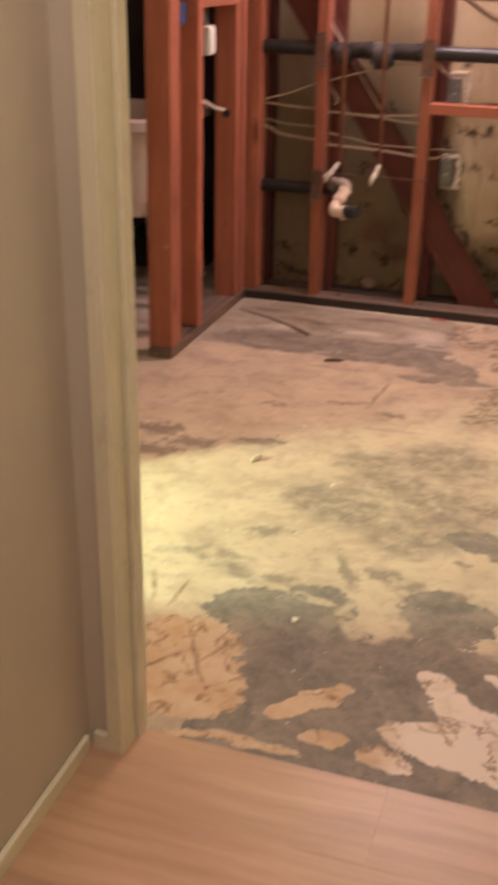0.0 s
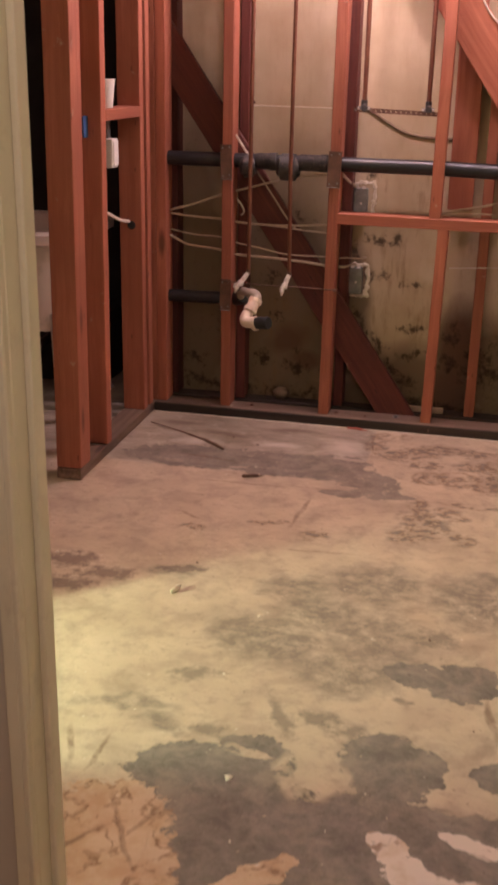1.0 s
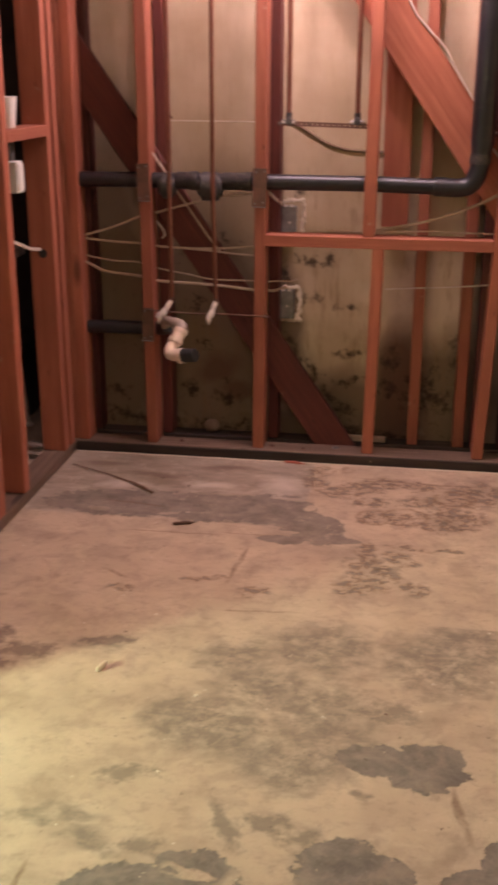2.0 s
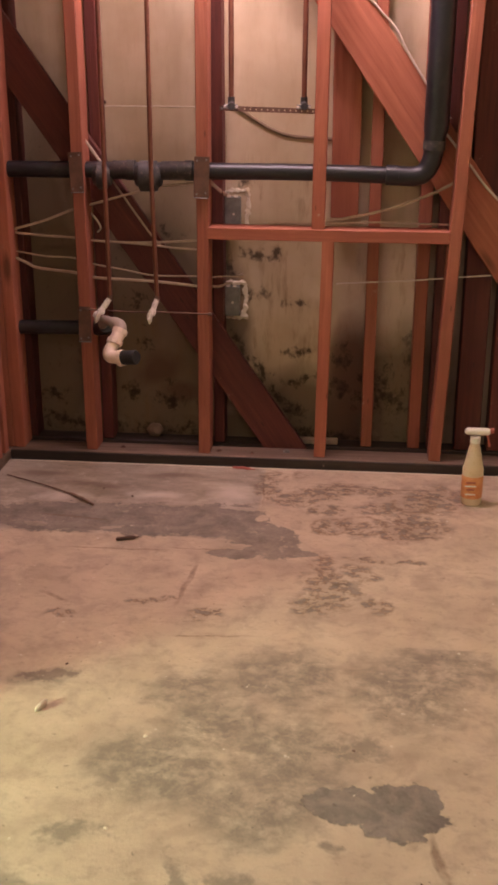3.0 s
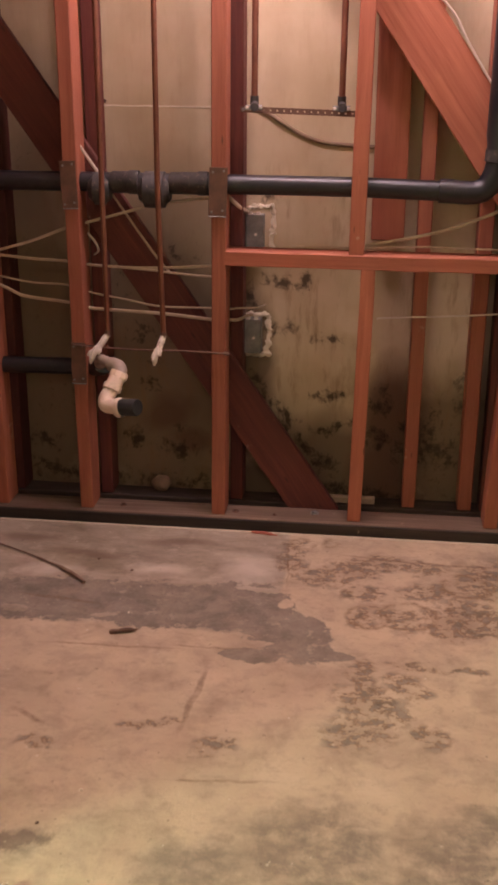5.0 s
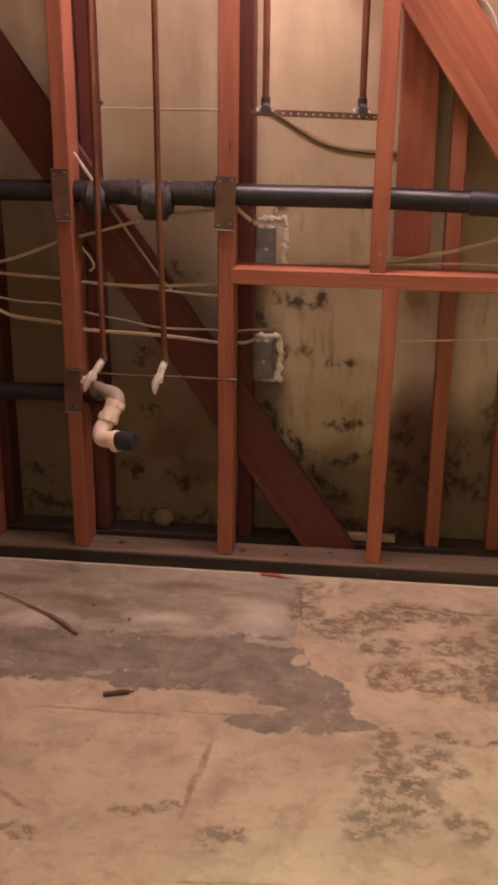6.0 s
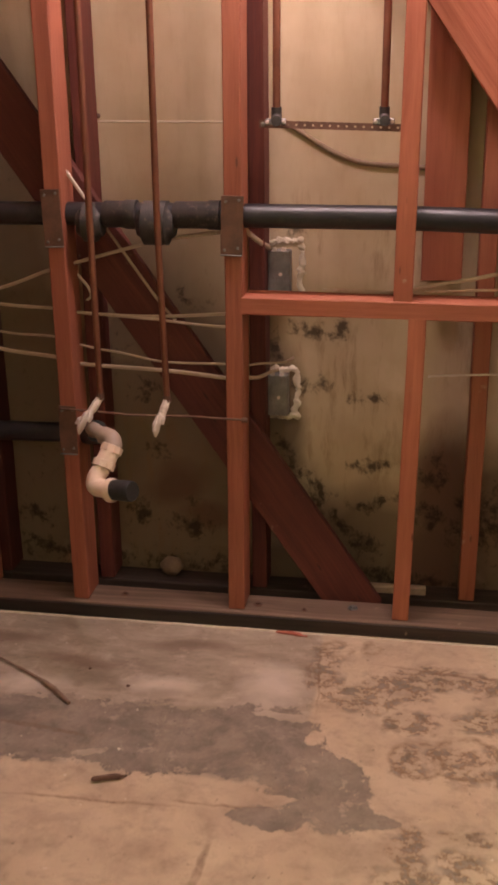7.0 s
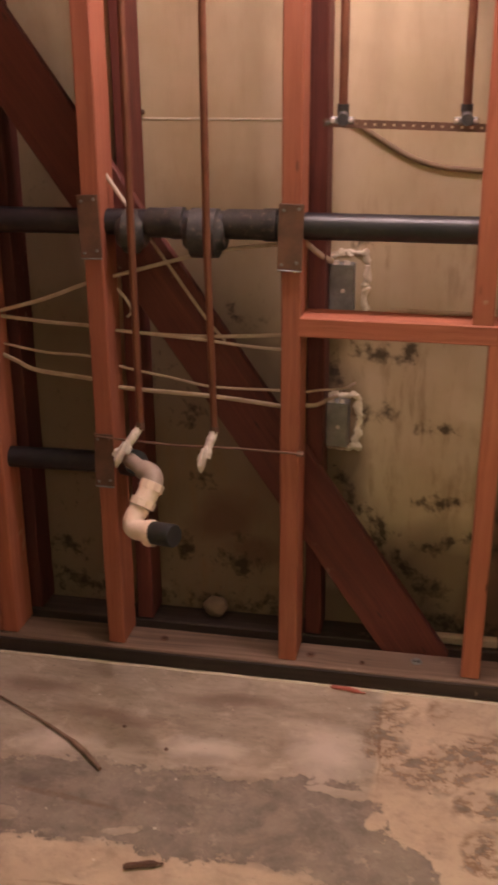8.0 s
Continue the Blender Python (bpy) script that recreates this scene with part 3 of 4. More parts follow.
tagged(slab("wall_hall_east", 1.25, 1.35, -6.1, -2.811, 0, TOP, PAINTWALL), "beige painted hall wall", "wall", kind="structure")
tagged(slab("wall_hall_end", -0.9, 1.6, -6.2, -6.1, 0, TOP, PAINTWALL), "beige painted hall end wall", "wall", kind="structure")
tagged(slab("wall_east", 1.75, 1.9, -2.729, 1.2, 0, TOP, PAINTWALL), "plain painted bathroom side wall", "wall", kind="structure")
tagged(slab("wall_far", -2.6, 1.75, 1.1, 1.2, 0, TOP, DARKBACK), "near-black wall behind the framing, dark of the unlit room in its colour", "wall", kind="structure")
tagged(slab("wall_side_room", -2.7, -2.6, -2.81, 1.2, 0, TOP, DARKBACK), "near-black side room wall, dark of the unlit room in its colour", "wall", kind="structure")
# three unseen walls added to block and shape the side room light
tagged(slab("blocker_west", -0.85, -0.75, -1.93, -1.30, 0, TOP, PAINTWALL), "unseen added wall cutting the far edge of the side light", "wall", kind="structure")
tagged(slab("blocker_side_room", -2.6, -0.75, -1.30, -1.22, 0, TOP, PAINTWALL), "unseen added wall stopping side light from leaking to the studs", "wall", kind="structure")
tagged(slab("blocker_west_end", -0.85, -0.75, -2.729, -2.49, 0, TOP, PAINTWALL), "unseen added wall cutting the near edge of the side light", "wall", kind="structure")


def casing_bm(length):
    """A door casing board, moulded: its profile in x (width) and y (towards the viewer), along z."""
    prof = [(0, 0), (0, 0.012), (0.002, 0.014), (0.036, 0.0155), (0.038, 0.0145), (0.040, 0.0158), (0.053, 0.0165), (0.057, 0.0135), (0.057, 0)]
    bm = bmesh.new()
    low = [bm.verts.new((x, -y, 0)) for x, y in prof]
    high = [bm.verts.new((x, -y, length)) for x, y in prof]
    k = len(prof)
    for i in range(k):
        bm.faces.new((low[i], low[(i + 1) % k], high[(i + 1) % k], high[i]))
    bm.faces.new(low[::-1]), bm.faces.new(high)
    bmesh.ops.recalc_face_normals(bm, faces=bm.faces)
    return bm


doorway = empty("door_frame", 0, -2.77)
tagged(doorway, "cream painted wooden door frame round an open doorway", "door frame", kind="structure")
part("casing", casing_bm(2.09), TRIM, doorway, m=pose(-0.019, -0.041, 0.0) @ Matrix.Diagonal((0.54, 1, 1, 1)))
part("casing", casing_bm(2.09), TRIM, doorway, m=pose(0.905, -0.041, 0.0) @ Matrix.Diagonal((-1, 1, 1, 1)))
for x in (0.004, 0.856):
    j = part("jamb", box_bm(0.018, 0.086, 2.03, 0.002), TRIM, doorway)
    j.location = (x, 0.001, 1.016)
j = part("head", box_bm(0.833, 0.086, 0.018, 0.002), TRIM, doorway)
j.location = (0.4300, 0.001, 2.040)
for x in (0.018, 0.842):
    j = part("stop", box_bm(0.011, 0.034, 2.01, 0.002), TRIM, doorway)
    j.location = (x, 0.016, 1.008)

short = part("baseboard_return", box_bm(0.030, 0.011, 0.038, 0.003, 2), TRIM)
short.location = (-0.0345, -2.8170, 0.023)
tagged(short, "short cream baseboard beside the door casing", "baseboard", kind="structure")
skirting = part("baseboard", box_bm(0.012, 3.2, 0.038, 0.004, 2), TRIM)
skirting.location = (-0.056, -4.43, 0.023)
tagged(skirting, "low cream painted baseboard along the hall wall", "baseboard", kind="structure")

# ---- framing of the far wall ----
frame_wall = empty("wall_north", 0, 0)
tagged(frame_wall, "open stud wall of reddish lumber, stripped of its wallboard", "wall", kind="structure")
lumber("sole_plate", (-0.70, 0.036, 0.020), (1.75, 0.036, 0.020), 0.038, 0.098, frame_wall, SOLE)
# near-black strip on the front face of the sole plate
lumber("sole_strip", (-0.70, -0.017, 0.0185), (1.75, -0.017, 0.0185), 0.036, 0.006, frame_wall, DARKWOOD, "dark front edge of the sole plate")
D = 0.089
for xb, xt in ((-0.672, -0.668), (-0.405, -0.405), (0.001, 0.016), (0.809, 0.884), (1.218, 1.216)):
    lumber("stud", (xb, D / 2, 0.040), (xt, D / 2, TOP - 0.08), 0.040, D, frame_wall)
lumber("corner_stud", (-0.706, D / 2, 0.040), (-0.704, D / 2, TOP - 0.08), 0.027, D, frame_wall)
lumber("stud", (0.409, D / 2, 0.040), (0.421, D / 2, 0.797), 0.040, D, frame_wall)
lumber("stud", (0.386, D / 2 - 0.003, 0.818), (0.400, D / 2 - 0.003, TOP - 0.08), 0.042, D - 0.01, frame_wall)
lumber("block", (0.021, D / 2, 0.817), (0.8135, D / 2, 0.812), 0.040, D, frame_wall)
lumber("top_plate", (-0.70, 0.045, TOP - 0.06), (1.75, 0.045, TOP - 0.06), 0.04, D, frame_wall)
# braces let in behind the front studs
lumber("brace", (-0.985, 0.104, 1.880), (0.308, 0.104, -0.001), 0.128, 0.025, frame_wall, SHADERED)
lumber("brace", (0.05, 0.107, 2.09), (1.46, 0.107, 0.116), 0.148, 0.030, frame_wall)
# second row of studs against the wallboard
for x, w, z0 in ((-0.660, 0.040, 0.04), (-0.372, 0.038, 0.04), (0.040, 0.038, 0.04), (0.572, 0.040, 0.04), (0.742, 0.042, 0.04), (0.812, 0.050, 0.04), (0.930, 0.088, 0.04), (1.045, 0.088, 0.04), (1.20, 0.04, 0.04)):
    # most back studs take the wood with shade in its tone
    lumber("back_stud", (x, 0.166, z0), (x, 0.166, TOP - 0.08), w, 0.080, frame_wall, STUD if 0.5 < x < 0.8 else SHADERED)
lumber("back_stud", (0.470, 0.176, 0.852), (0.464, 0.176, TOP - 0.08), 0.094, 0.040, frame_wall)
lumber("back_sole", (-0.70, 0.166, 0.018), (1.75, 0.166, 0.018), 0.036, 0.08, frame_wall, DARKWOOD)

BACK = 0.208
for z0, z1 in ((0.02, TOP),):
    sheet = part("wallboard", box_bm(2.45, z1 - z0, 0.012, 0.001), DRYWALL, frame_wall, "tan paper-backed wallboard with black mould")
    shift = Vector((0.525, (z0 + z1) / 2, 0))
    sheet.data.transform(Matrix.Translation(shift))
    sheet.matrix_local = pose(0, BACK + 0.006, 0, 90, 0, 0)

# ---- framing of the side wall ----
side_wall = empty("wall_west_frame", -0.745, 0)
tagged(side_wall, "open side stud wall of reddish lumber", "wall", kind="structure")


def side_lumber(name, y, deep, z0=0.040, wide=0.089, top=TOP - 0.08, lean=0.0):
    return lumber(name, (0, y, z0), (0, y + lean, top), wide, deep, side_wall)


lumber("sole_plate", (0, -0.842, 0.020), (0, 0.0, 0.020), 0.038, 0.089, side_wall, SOLE)
side_lumber("post", -0.793, 0.089, lean=0.05)
side_lumber("stud", -0.553, 0.046, lean=0.05)
side_lumber("stud", -0.125, 0.040)
side_lumber("stud", -0.052, 0.040)
lumber("block", (0, -0.506, 1.190), (0, -0.145, 1.190), 0.038, 0.089, side_wall)
lumber("top_plate", (0, -1.30, TOP - 0.06), (0, 0.0, TOP - 0.06), 0.04, 0.089, side_wall)


# ---- plumbing ----
def ring_tube(p, q, r):
    return tube_bm([p, q], r, 20)


drain = empty("drain_pipe", 0, 0.045, 1.012)
tagged(drain, "black plastic drain pipe run through the studs with an upright bend", "pipe")
Z0 = 1.012


def dr(points):
    return [(x, y - 0.045, z - Z0) for x, y, z in points]


part("pipe", tube_bm(dr([(-0.69, 0.045, 1.014), (-0.1, 0.045, 1.014), (0.4, 0.045, 1.012), (0.68, 0.045, 1.004)]), 0.027, 24), ABS, drain, smooth=True)
bend = smooth_path([(0.630, 0.045, 1.005), (0.694, 0.045, 1.004), (0.727, 0.045, 1.020), (0.746, 0.045, 1.060), (0.751, 0.046, 1.110)], 6)
part("elbow", tube_bm(dr(bend), 0.0315, 24), ABS, drain, smooth=True)
part("collar", tube_bm(dr([(0.7495, 0.046, 1.085), (0.7495, 0.046, 1.0855), (0.751, 0.046, 1.115), (0.751, 0.046, 1.1155)]), [0.031, 0.0355, 0.0355, 0.031], 24), DUSTY, drain, smooth=True)
part("riser", tube_bm(dr([(0.751, 0.047, 1.10), (0.752, 0.047, 1.13), (0.754, 0.047, 1.15), (0.757, 0.047, 1.6), (0.760, 0.047, TOP - 0.01)]), [0.033, 0.034, 0.0395, 0.0395, 0.0395], 24), ABS, drain, smooth=True)
for x, w, r in ((-0.331, 0.034, 0.045), (-0.176, 0.062, 0.050)):
    rows = [(x - w / 2 - 0.012, 0.030), (x - w / 2, 0.038), (x - w / 2 + 0.004, r), (x + w / 2 - 0.004, r), (x + w / 2, 0.038), (x + w / 2 + 0.012, 0.030)]
    part("coupling", tube_bm([(a, -0.006, -0.016) for a, _ in rows], [b for _, b in rows], 24), DUSTY, drain, "dusty black hub coupling", smooth=True)
for x0, x1 in ((-0.30, -0.222), (-0.135, -0.028)):
    rows = [(x0, 0.0275), (x0 + 0.004, 0.0305), (x1 - 0.03, 0.0305), (x1 - 0.026, 0.033), (x1, 0.033), (x1 + 0.002, 0.028)]
    part("sleeve", tube_bm([(a, 0, 0.002) for a, _ in rows], [b for _, b in rows], 24), DUSTY, drain, "dusty grey-black pipe sleeve", smooth=True)
part("joint_band", tube_bm(dr([(0.60, 0.045, 1.0065), (0.601, 0.045, 1.0065), (0.640, 0.045, 1.0055), (0.641, 0.045, 1.0055)]), [0.028, 0.0325, 0.0325, 0.028], 24), ABS, drain, smooth=True)

waste = empty("waste_pipe", -0.40, 0.05, 0.475)
tagged(waste, "black waste pipe through a stud with a white plastic trap arm", "pipe")


def wp(*points):
    return [(x + 0.40, y - 0.05, z - 0.475) for x, y, z in points]


part("pipe", tube_bm(wp((-0.69, 0.05, 0.473), (-0.42, 0.05, 0.476), (-0.36, 0.05, 0.478)), 0.0245, 20), ABS, waste, smooth=True)
part("hub", tube_bm(wp((-0.372, 0.045, 0.480), (-0.371, 0.045, 0.480), (-0.345, 0.02, 0.490), (-0.335, 0.0, 0.500)), [0.022, 0.030, 0.030, 0.027], 20), ABS, waste, smooth=True)
part("trap_arm", tube_bm(wp(*smooth_path([(-0.345, 0.0, 0.498), (-0.325, -0.07, 0.533), (-0.285, -0.13, 0.542), (-0.258, -0.155, 0.536)], 6)), 0.0155, 18), PVCGREY, waste, smooth=True)
knee = smooth_path([(-0.276, -0.138, 0.541), (-0.252, -0.153, 0.537), (-0.246, -0.168, 0.523), (-0.257, -0.185, 0.503), (-0.268, -0.205, 0.476)], 6)
part("pipe_piece", tube_bm(wp((-0.2475, -0.172, 0.520), (-0.260, -0.196, 0.492)), 0.0222, 20), PVC, waste, smooth=True)
part("knee", tube_bm(wp(*knee), 0.0205, 20), PVCGREY, waste, smooth=True)
for c, r in (((-0.2475, -0.172, 0.520), 0.0255), ((-0.260, -0.196, 0.492), 0.0260)):
    d = Vector((-0.28, -0.52, -0.80)).normalized() * 0.008
    c = Vector(c)
    nut = part("slip_nut", tube_bm(wp(c - d * 1.1, c - d, c + d, c + d * 1.1), [r * 0.85, r, r, r * 0.85], 10), PVC, waste, "grubby plastic slip nut")
ell = smooth_path([(-0.264, -0.200, 0.484), (-0.274, -0.217, 0.466), (-0.270, -0.231, 0.453), (-0.250, -0.240, 0.452), (-0.222, -0.252, 0.457)], 6)
part("elbow", tube_bm(wp(*ell), 0.0205, 20), PVC, waste, smooth=True)
part("lip", tube_bm(wp((-0.236, -0.246, 0.450), (-0.235, -0.246, 0.450), (-0.224, -0.251, 0.454), (-0.223, -0.251, 0.454)), [0.022, 0.0268, 0.0268, 0.022], 20), PVC, waste, smooth=True)
part("cap", tube_bm(wp((-0.2225, -0.2515, 0.4545), (-0.2215, -0.252, 0.455), (-0.176, -0.2745, 0.463), (-0.173, -0.276, 0.4635), (-0.173, -0.276, 0.4635)), [0.020, 0.0232, 0.0232, 0.021, 0.002], 20), BLACKHOLE, waste, "black rubber end cap", smooth=True)


def supply_pipe(x, x_low, swing):
    """A copper drop with a small plaster-smeared shut-off valve at its end, swung sideways."""
    ob = empty("water_supply_pipe", x, -0.07, 0.60)
    tagged(ob, "thin tarnished copper water pipe with a plaster-smeared shut-off valve", "pipe", "sink water pipes")
    a = x_low - x
    part("pipe", tube_bm([(a, 0, 0.008), (0, 0, 0.4), (0.002, 0.0, 1.0), (0.002, 0.02, TOP - 0.61)], 0.0075, 14), COPPER, ob, smooth=True)
    part("ferrule", tube_bm([(a, 0, 0.020), (a, 0, 0.006), (a, 0, 0.004)], [0.0085, 0.0105, 0.008], 6), IRON, ob)

    def down(k, z, y=0.0):
        return (a - swing * k, y - 0.030 * k, z)
    bm = tube_bm(smooth_path([down(0, 0.008), down(0.3, -0.008), down(0.6, -0.024), down(0.85, -0.040)], 4), [0.0085] * 3 + [0.0095] * 4 + [0.0088] * 2 + [0.0125] * 4, 12)
    for v in bm.verts:
        v.co += 0.0022 * noise.noise_vector(v.co * 90)
    valve = part("valve", bm, BRIGHT, ob, smooth=True)
    bm = tube_bm([down(0.62, -0.016, -0.006), down(0.70, -0.024, -0.012), down(1.0, -0.052, -0.016), down(1.15, -0.066, -0.012)], [0.004, 0.0115, 0.0125, 0.004], 10, 0.5)
    for v in bm.verts:
        v.co += 0.0026 * noise.noise_vector(v.co * 110)
    part("handle", bm, BRIGHT, valve, "oval nickel valve handle", smooth=True)
    part("outlet", tube_bm([down(0.75, -0.034), down(1.25, -0.040, 0.012), down(1.4, -0.050, 0.014)], [0.0075, 0.0080, 0.0065], 8), BRIGHT, valve)
    return ob


supply_pipe(-0.299, -0.299, 0.036)
supply_pipe(-0.147, -0.140, 0.018)


def shower_pipe(x):
    ob = empty("shower_pipe", x, 0.07, 1.223)
    tagged(ob, "brown copper pipe with a capped elbow on a strap", "pipe", "shower water pipes")
    part("pipe", tube_bm([(0, 0, 0), (0.002, 0, 0.5), (0.003, 0, TOP - 1.225)], 0.0085, 14), COPPER, ob, smooth=True)
    part("elbow", tube_bm(smooth_path([(0, 0, 0.022), (0, 0, 0.004), (0.002, -0.012, -0.006), (0.003, -0.026, -0.006)], 4), 0.0115, 14), DUSTY, ob, smooth=True)
    ear = part("ear", box_bm(0.046, 0.005, 0.014, 0.002), ZINC, ob, "small steel mounting ear")
    ear.location = (0.0, -0.013, -0.008)
    for sx in (-0.018, 0.018):
        s = part("screw", lathe_bm([(0.0045, 0), (0.0045, 0.002), (0.002, 0.003)], 10), BRIGHT, ear)
        s.matrix_local = pose(sx, -0.0025, 0, 90, 0, 0)
    return ob


for x in (0.096, 0.331):
    shower_pipe(x)

# perforated strap behind the copper elbows
strap = empty("hanger_strap", 0.23, 0.084, 1.209)
tagged(strap, "rusty perforated steel hanger strap between studs", "strap")
bm = bmesh.new()
for i in range(19):
    x0 = -0.175 + i * 0.0185
    for a, b, c, d in ((0, 0.0185, -0.008, -0.0022), (0, 0.0185, 0.0022, 0.008), (0, 0.007, -0.0022, 0.0022), (0.0118, 0.0185, -0.0022, 0.0022)):
        m = Matrix.Translation((x0 + (a + b) / 2, 0, (c + d) / 2 - 0.03 * (x0 + 0.175))) @ Matrix.Diagonal((b - a, 0.0016, d - c, 1))
        bmesh.ops.create_cube(bm, size=1.0, matrix=m)
part("band", bm, IRON, strap)
for x in (-0.166, 0.172):
    s = part("nail", lathe_bm([(0.005, 0), (0.005, 0.002), (0.0025, 0.003)], 10), ZINC, strap)
    s.matrix_local = pose(x, -0.001, -0.03 * (x + 0.175), 90, 0, 0)

# thin steel rod between two studs, behind the valves
rod = empty("support_rod", -0.19, -0.006, 0.549)
tagged(rod, "thin dark steel rod nailed across two studs", "rod")
part("shaft", tube_bm([(-0.23, 0.0, 0.007), (-0.06, -0.002, -0.001), (0.08, -0.002, 0.001), (0.222, 0, -0.003)], 0.0028, 8), IRON, rod, smooth=True)
part("nut", tube_bm([(0.212, 0, -0.003), (0.226, 0, -0.003)], 0.0062, 6), IRON, rod)


def nail_plate(x, z, w, h, tilt):
    ob = empty("nail_plate", x, -0.003, z)
    tagged(ob, "rust-brown steel nail plate on a stud", "plate", "nail plates")
    ob.rotation_euler = (0, radians(tilt), 0)
    body = part("plate", box_bm(w, 0.0024, h, 0.0008), IRON, ob)
    for px, pz in ((-0.3, 0.40), (0.3, 0.43), (-0.32, -0.42), (0.28, -0.38)):
        s = part("nail_head", lathe_bm([(0.0035, 0), (0.0035, 0.0012), (0.0015, 0.002)], 8), ZINC, body)
        s.matrix_local = pose(px * w, -0.0012, pz * h, 90, 0, 0)
    lip = part("lip", box_bm(w * 0.98, 0.006, 0.0025, 0.0006), ZINC, body)
    lip.location = (0, -0.002, -h / 2 - 0.001)
    return ob


nail_plate(-0.409, 1.010, 0.045, 0.128, -1.5)
nail_plate(0.006, 0.998, 0.050, 0.130, 2.0)
nail_plate(-0.407, 0.501, 0.044, 0.122, 1.0)


# ---- electrical ----
def junction_box(x, z, w, h):
    ob = empty("junction_box", x, 0.172, z)
    tagged(ob, "grey steel junction box set in broken wallboard", "junction box", "junction boxes")
    d = 0.052
    body = part("body", box_bm(w, 0.003, h, 0.001), ZINC, ob)
    body.location = (0, 0.0, 0)
    for sx in (-1, 1):
        p = part("side", box_bm(0.003, d, h, 0.0008), ZINC, ob)
        p.location = (sx * (w / 2 - 0.0015), 0.0275, 0)
    for sz in (-1, 1):
        p = part("end", box_bm(w - 0.006, d, 0.003, 0.0008), ZINC, ob)
        p.location = (0, 0.0275, sz * (h / 2 - 0.0015))
    k = part("knockout", lathe_bm([(0.0045, 0), (0.0045, 0.0015), (0.003, 0.002)], 12), BRIGHT, body)
    k.matrix_local = pose(0.004, -0.0015, -0.004, 90, 0, 0)
    for sx in (-1, 1):
        e = part("ear", box_bm(0.012, 0.002, 0.010, 0.001), BRIGHT, ob)
        e.location = (sx * w * 0.22, 0.0, h / 2 + 0.004)
    return ob


junction_box(0.0865, 0.862, 0.053, 0.104)
junction_box(0.0815, 0.553, 0.053, 0.104)


def torn_rim(x, z, w, h, sides, seed):
    """Crumbled gypsum along the broken edge of the wallboard."""
    rnd = random.Random(seed)
    ob = empty("broken_gypsum", x, BACK, z)
    tagged(ob, "pale crumbled gypsum edge round a junction box", "wallboard edge", "broken gypsum")
    pts = []
    for side in sides:
        for k in range(9):
            t = k / 8 - 0.5
            pts.append({"r": (w / 2, t * -h), "t": (t * w, h / 2), "b": (-t * w, -h / 2)}[side])
    path = [(a + rnd.uniform(-0.005, 0.005), -0.004 + rnd.uniform(-0.004, 0.002), b + rnd.uniform(-0.005, 0.005)) for a, b in pts]
    bm = tube_bm(smooth_path(path, 3), [0.006 + rnd.uniform(0, 0.004) for _ in range(3 * (len(path) - 1) + 1)], 10)
    for v in bm.verts:
        v.co += 0.0075 * noise.noise_vector(v.co * 55 + Vector((seed, 0, 0))) + 0.003 * noise.noise_vector(v.co * 190)
        v.co.y = v.co.y * 0.45 + 0.002
    part("edge", bm, GYPSUM, ob, smooth=True)


torn_rim(0.094, 0.868, 0.082, 0.128, "tr", 3)
torn_rim(0.088, 0.552, 0.074, 0.122, "trb", 8)


def cable(points, radius=0.0042, material=None, label="cream flat electrical cable strung through the studs", flat=0.6, name="electrical_cable"):
    bm = tube_bm(smooth_path(points, 10), radius, 8, flat)
    ob = part(name, bm, material or CABLE, None, smooth=True)
    return tagged(ob, label, "cable", "wall cables")


def at(y, *pairs):
    return [(x, y, z) for x, z in pairs]


cable(at(0.060, (-0.675, 0.806), (-0.550, 0.841), (-0.451, 0.878), (-0.374, 0.900), (-0.212, 0.944), (-0.121, 0.962), (-0.015, 0.975)))
cable(at(0.064, (-0.675, 0.802), (-0.553, 0.791), (-0.449, 0.786), (-0.373, 0.777), (-0.250, 0.772), (-0.140, 0.775), (0.0, 0.785)))
cable(at(0.056, (-0.44, 0.784), (-0.373, 0.779), (-0.20, 0.768), (-0.097, 0.758), (0.01, 0.752)), 0.0034)
cable(at(0.066, (-0.675, 0.741), (-0.558, 0.721), (-0.453, 0.716), (-0.369, 0.694), (-0.273, 0.678), (-0.172, 0.661), (0.0, 0.661)), 0.003)
cable(at(0.058, (-0.67, 0.722), (-0.62, 0.700), (-0.574, 0.681), (-0.449, 0.667), (-0.377, 0.651), (-0.172, 0.642), (0.0, 0.626)), 0.005)
cable(at(0.084, (-0.330, 1.00), (-0.302, 0.965), (-0.192, 0.809), (-0.150, 0.76)), 0.0036)
cable(at(0.050, (-0.395, 1.118), (-0.379, 1.097), (-0.342, 1.044), (-0.32, 1.02)), 0.0045, WHITECABLE, "pale stub of electrical cable behind a pipe")
cable([(-0.39, 0.08, 0.87), (-0.366, 0.085, 0.84), (-0.358, 0.09, 0.815), (-0.372, 0.10, 0.80)], 0.0034, WHITECABLE, "pale loop of thin cable beside a stud", 0.6)
cable([(0.02, 0.06, 0.985), (0.035, 0.09, 0.962), (0.052, 0.125, 0.940), (0.066, 0.172, 0.921)], 0.0065, CABLE, "cream cable entering a junction box")
cable([(0.01, 0.075, 0.626), (0.045, 0.11, 0.618), (0.070, 0.15, 0.622), (0.082, 0.185, 0.617)], 0.005, CABLE, "cream cable entering a junction box")
cable([(0.01, 0.07, 0.655), (0.05, 0.10, 0.655), (0.10, 0.135, 0.650), (0.12, 0.19, 0.648)], 0.0028, CABLE, "thin cable beside a junction box")
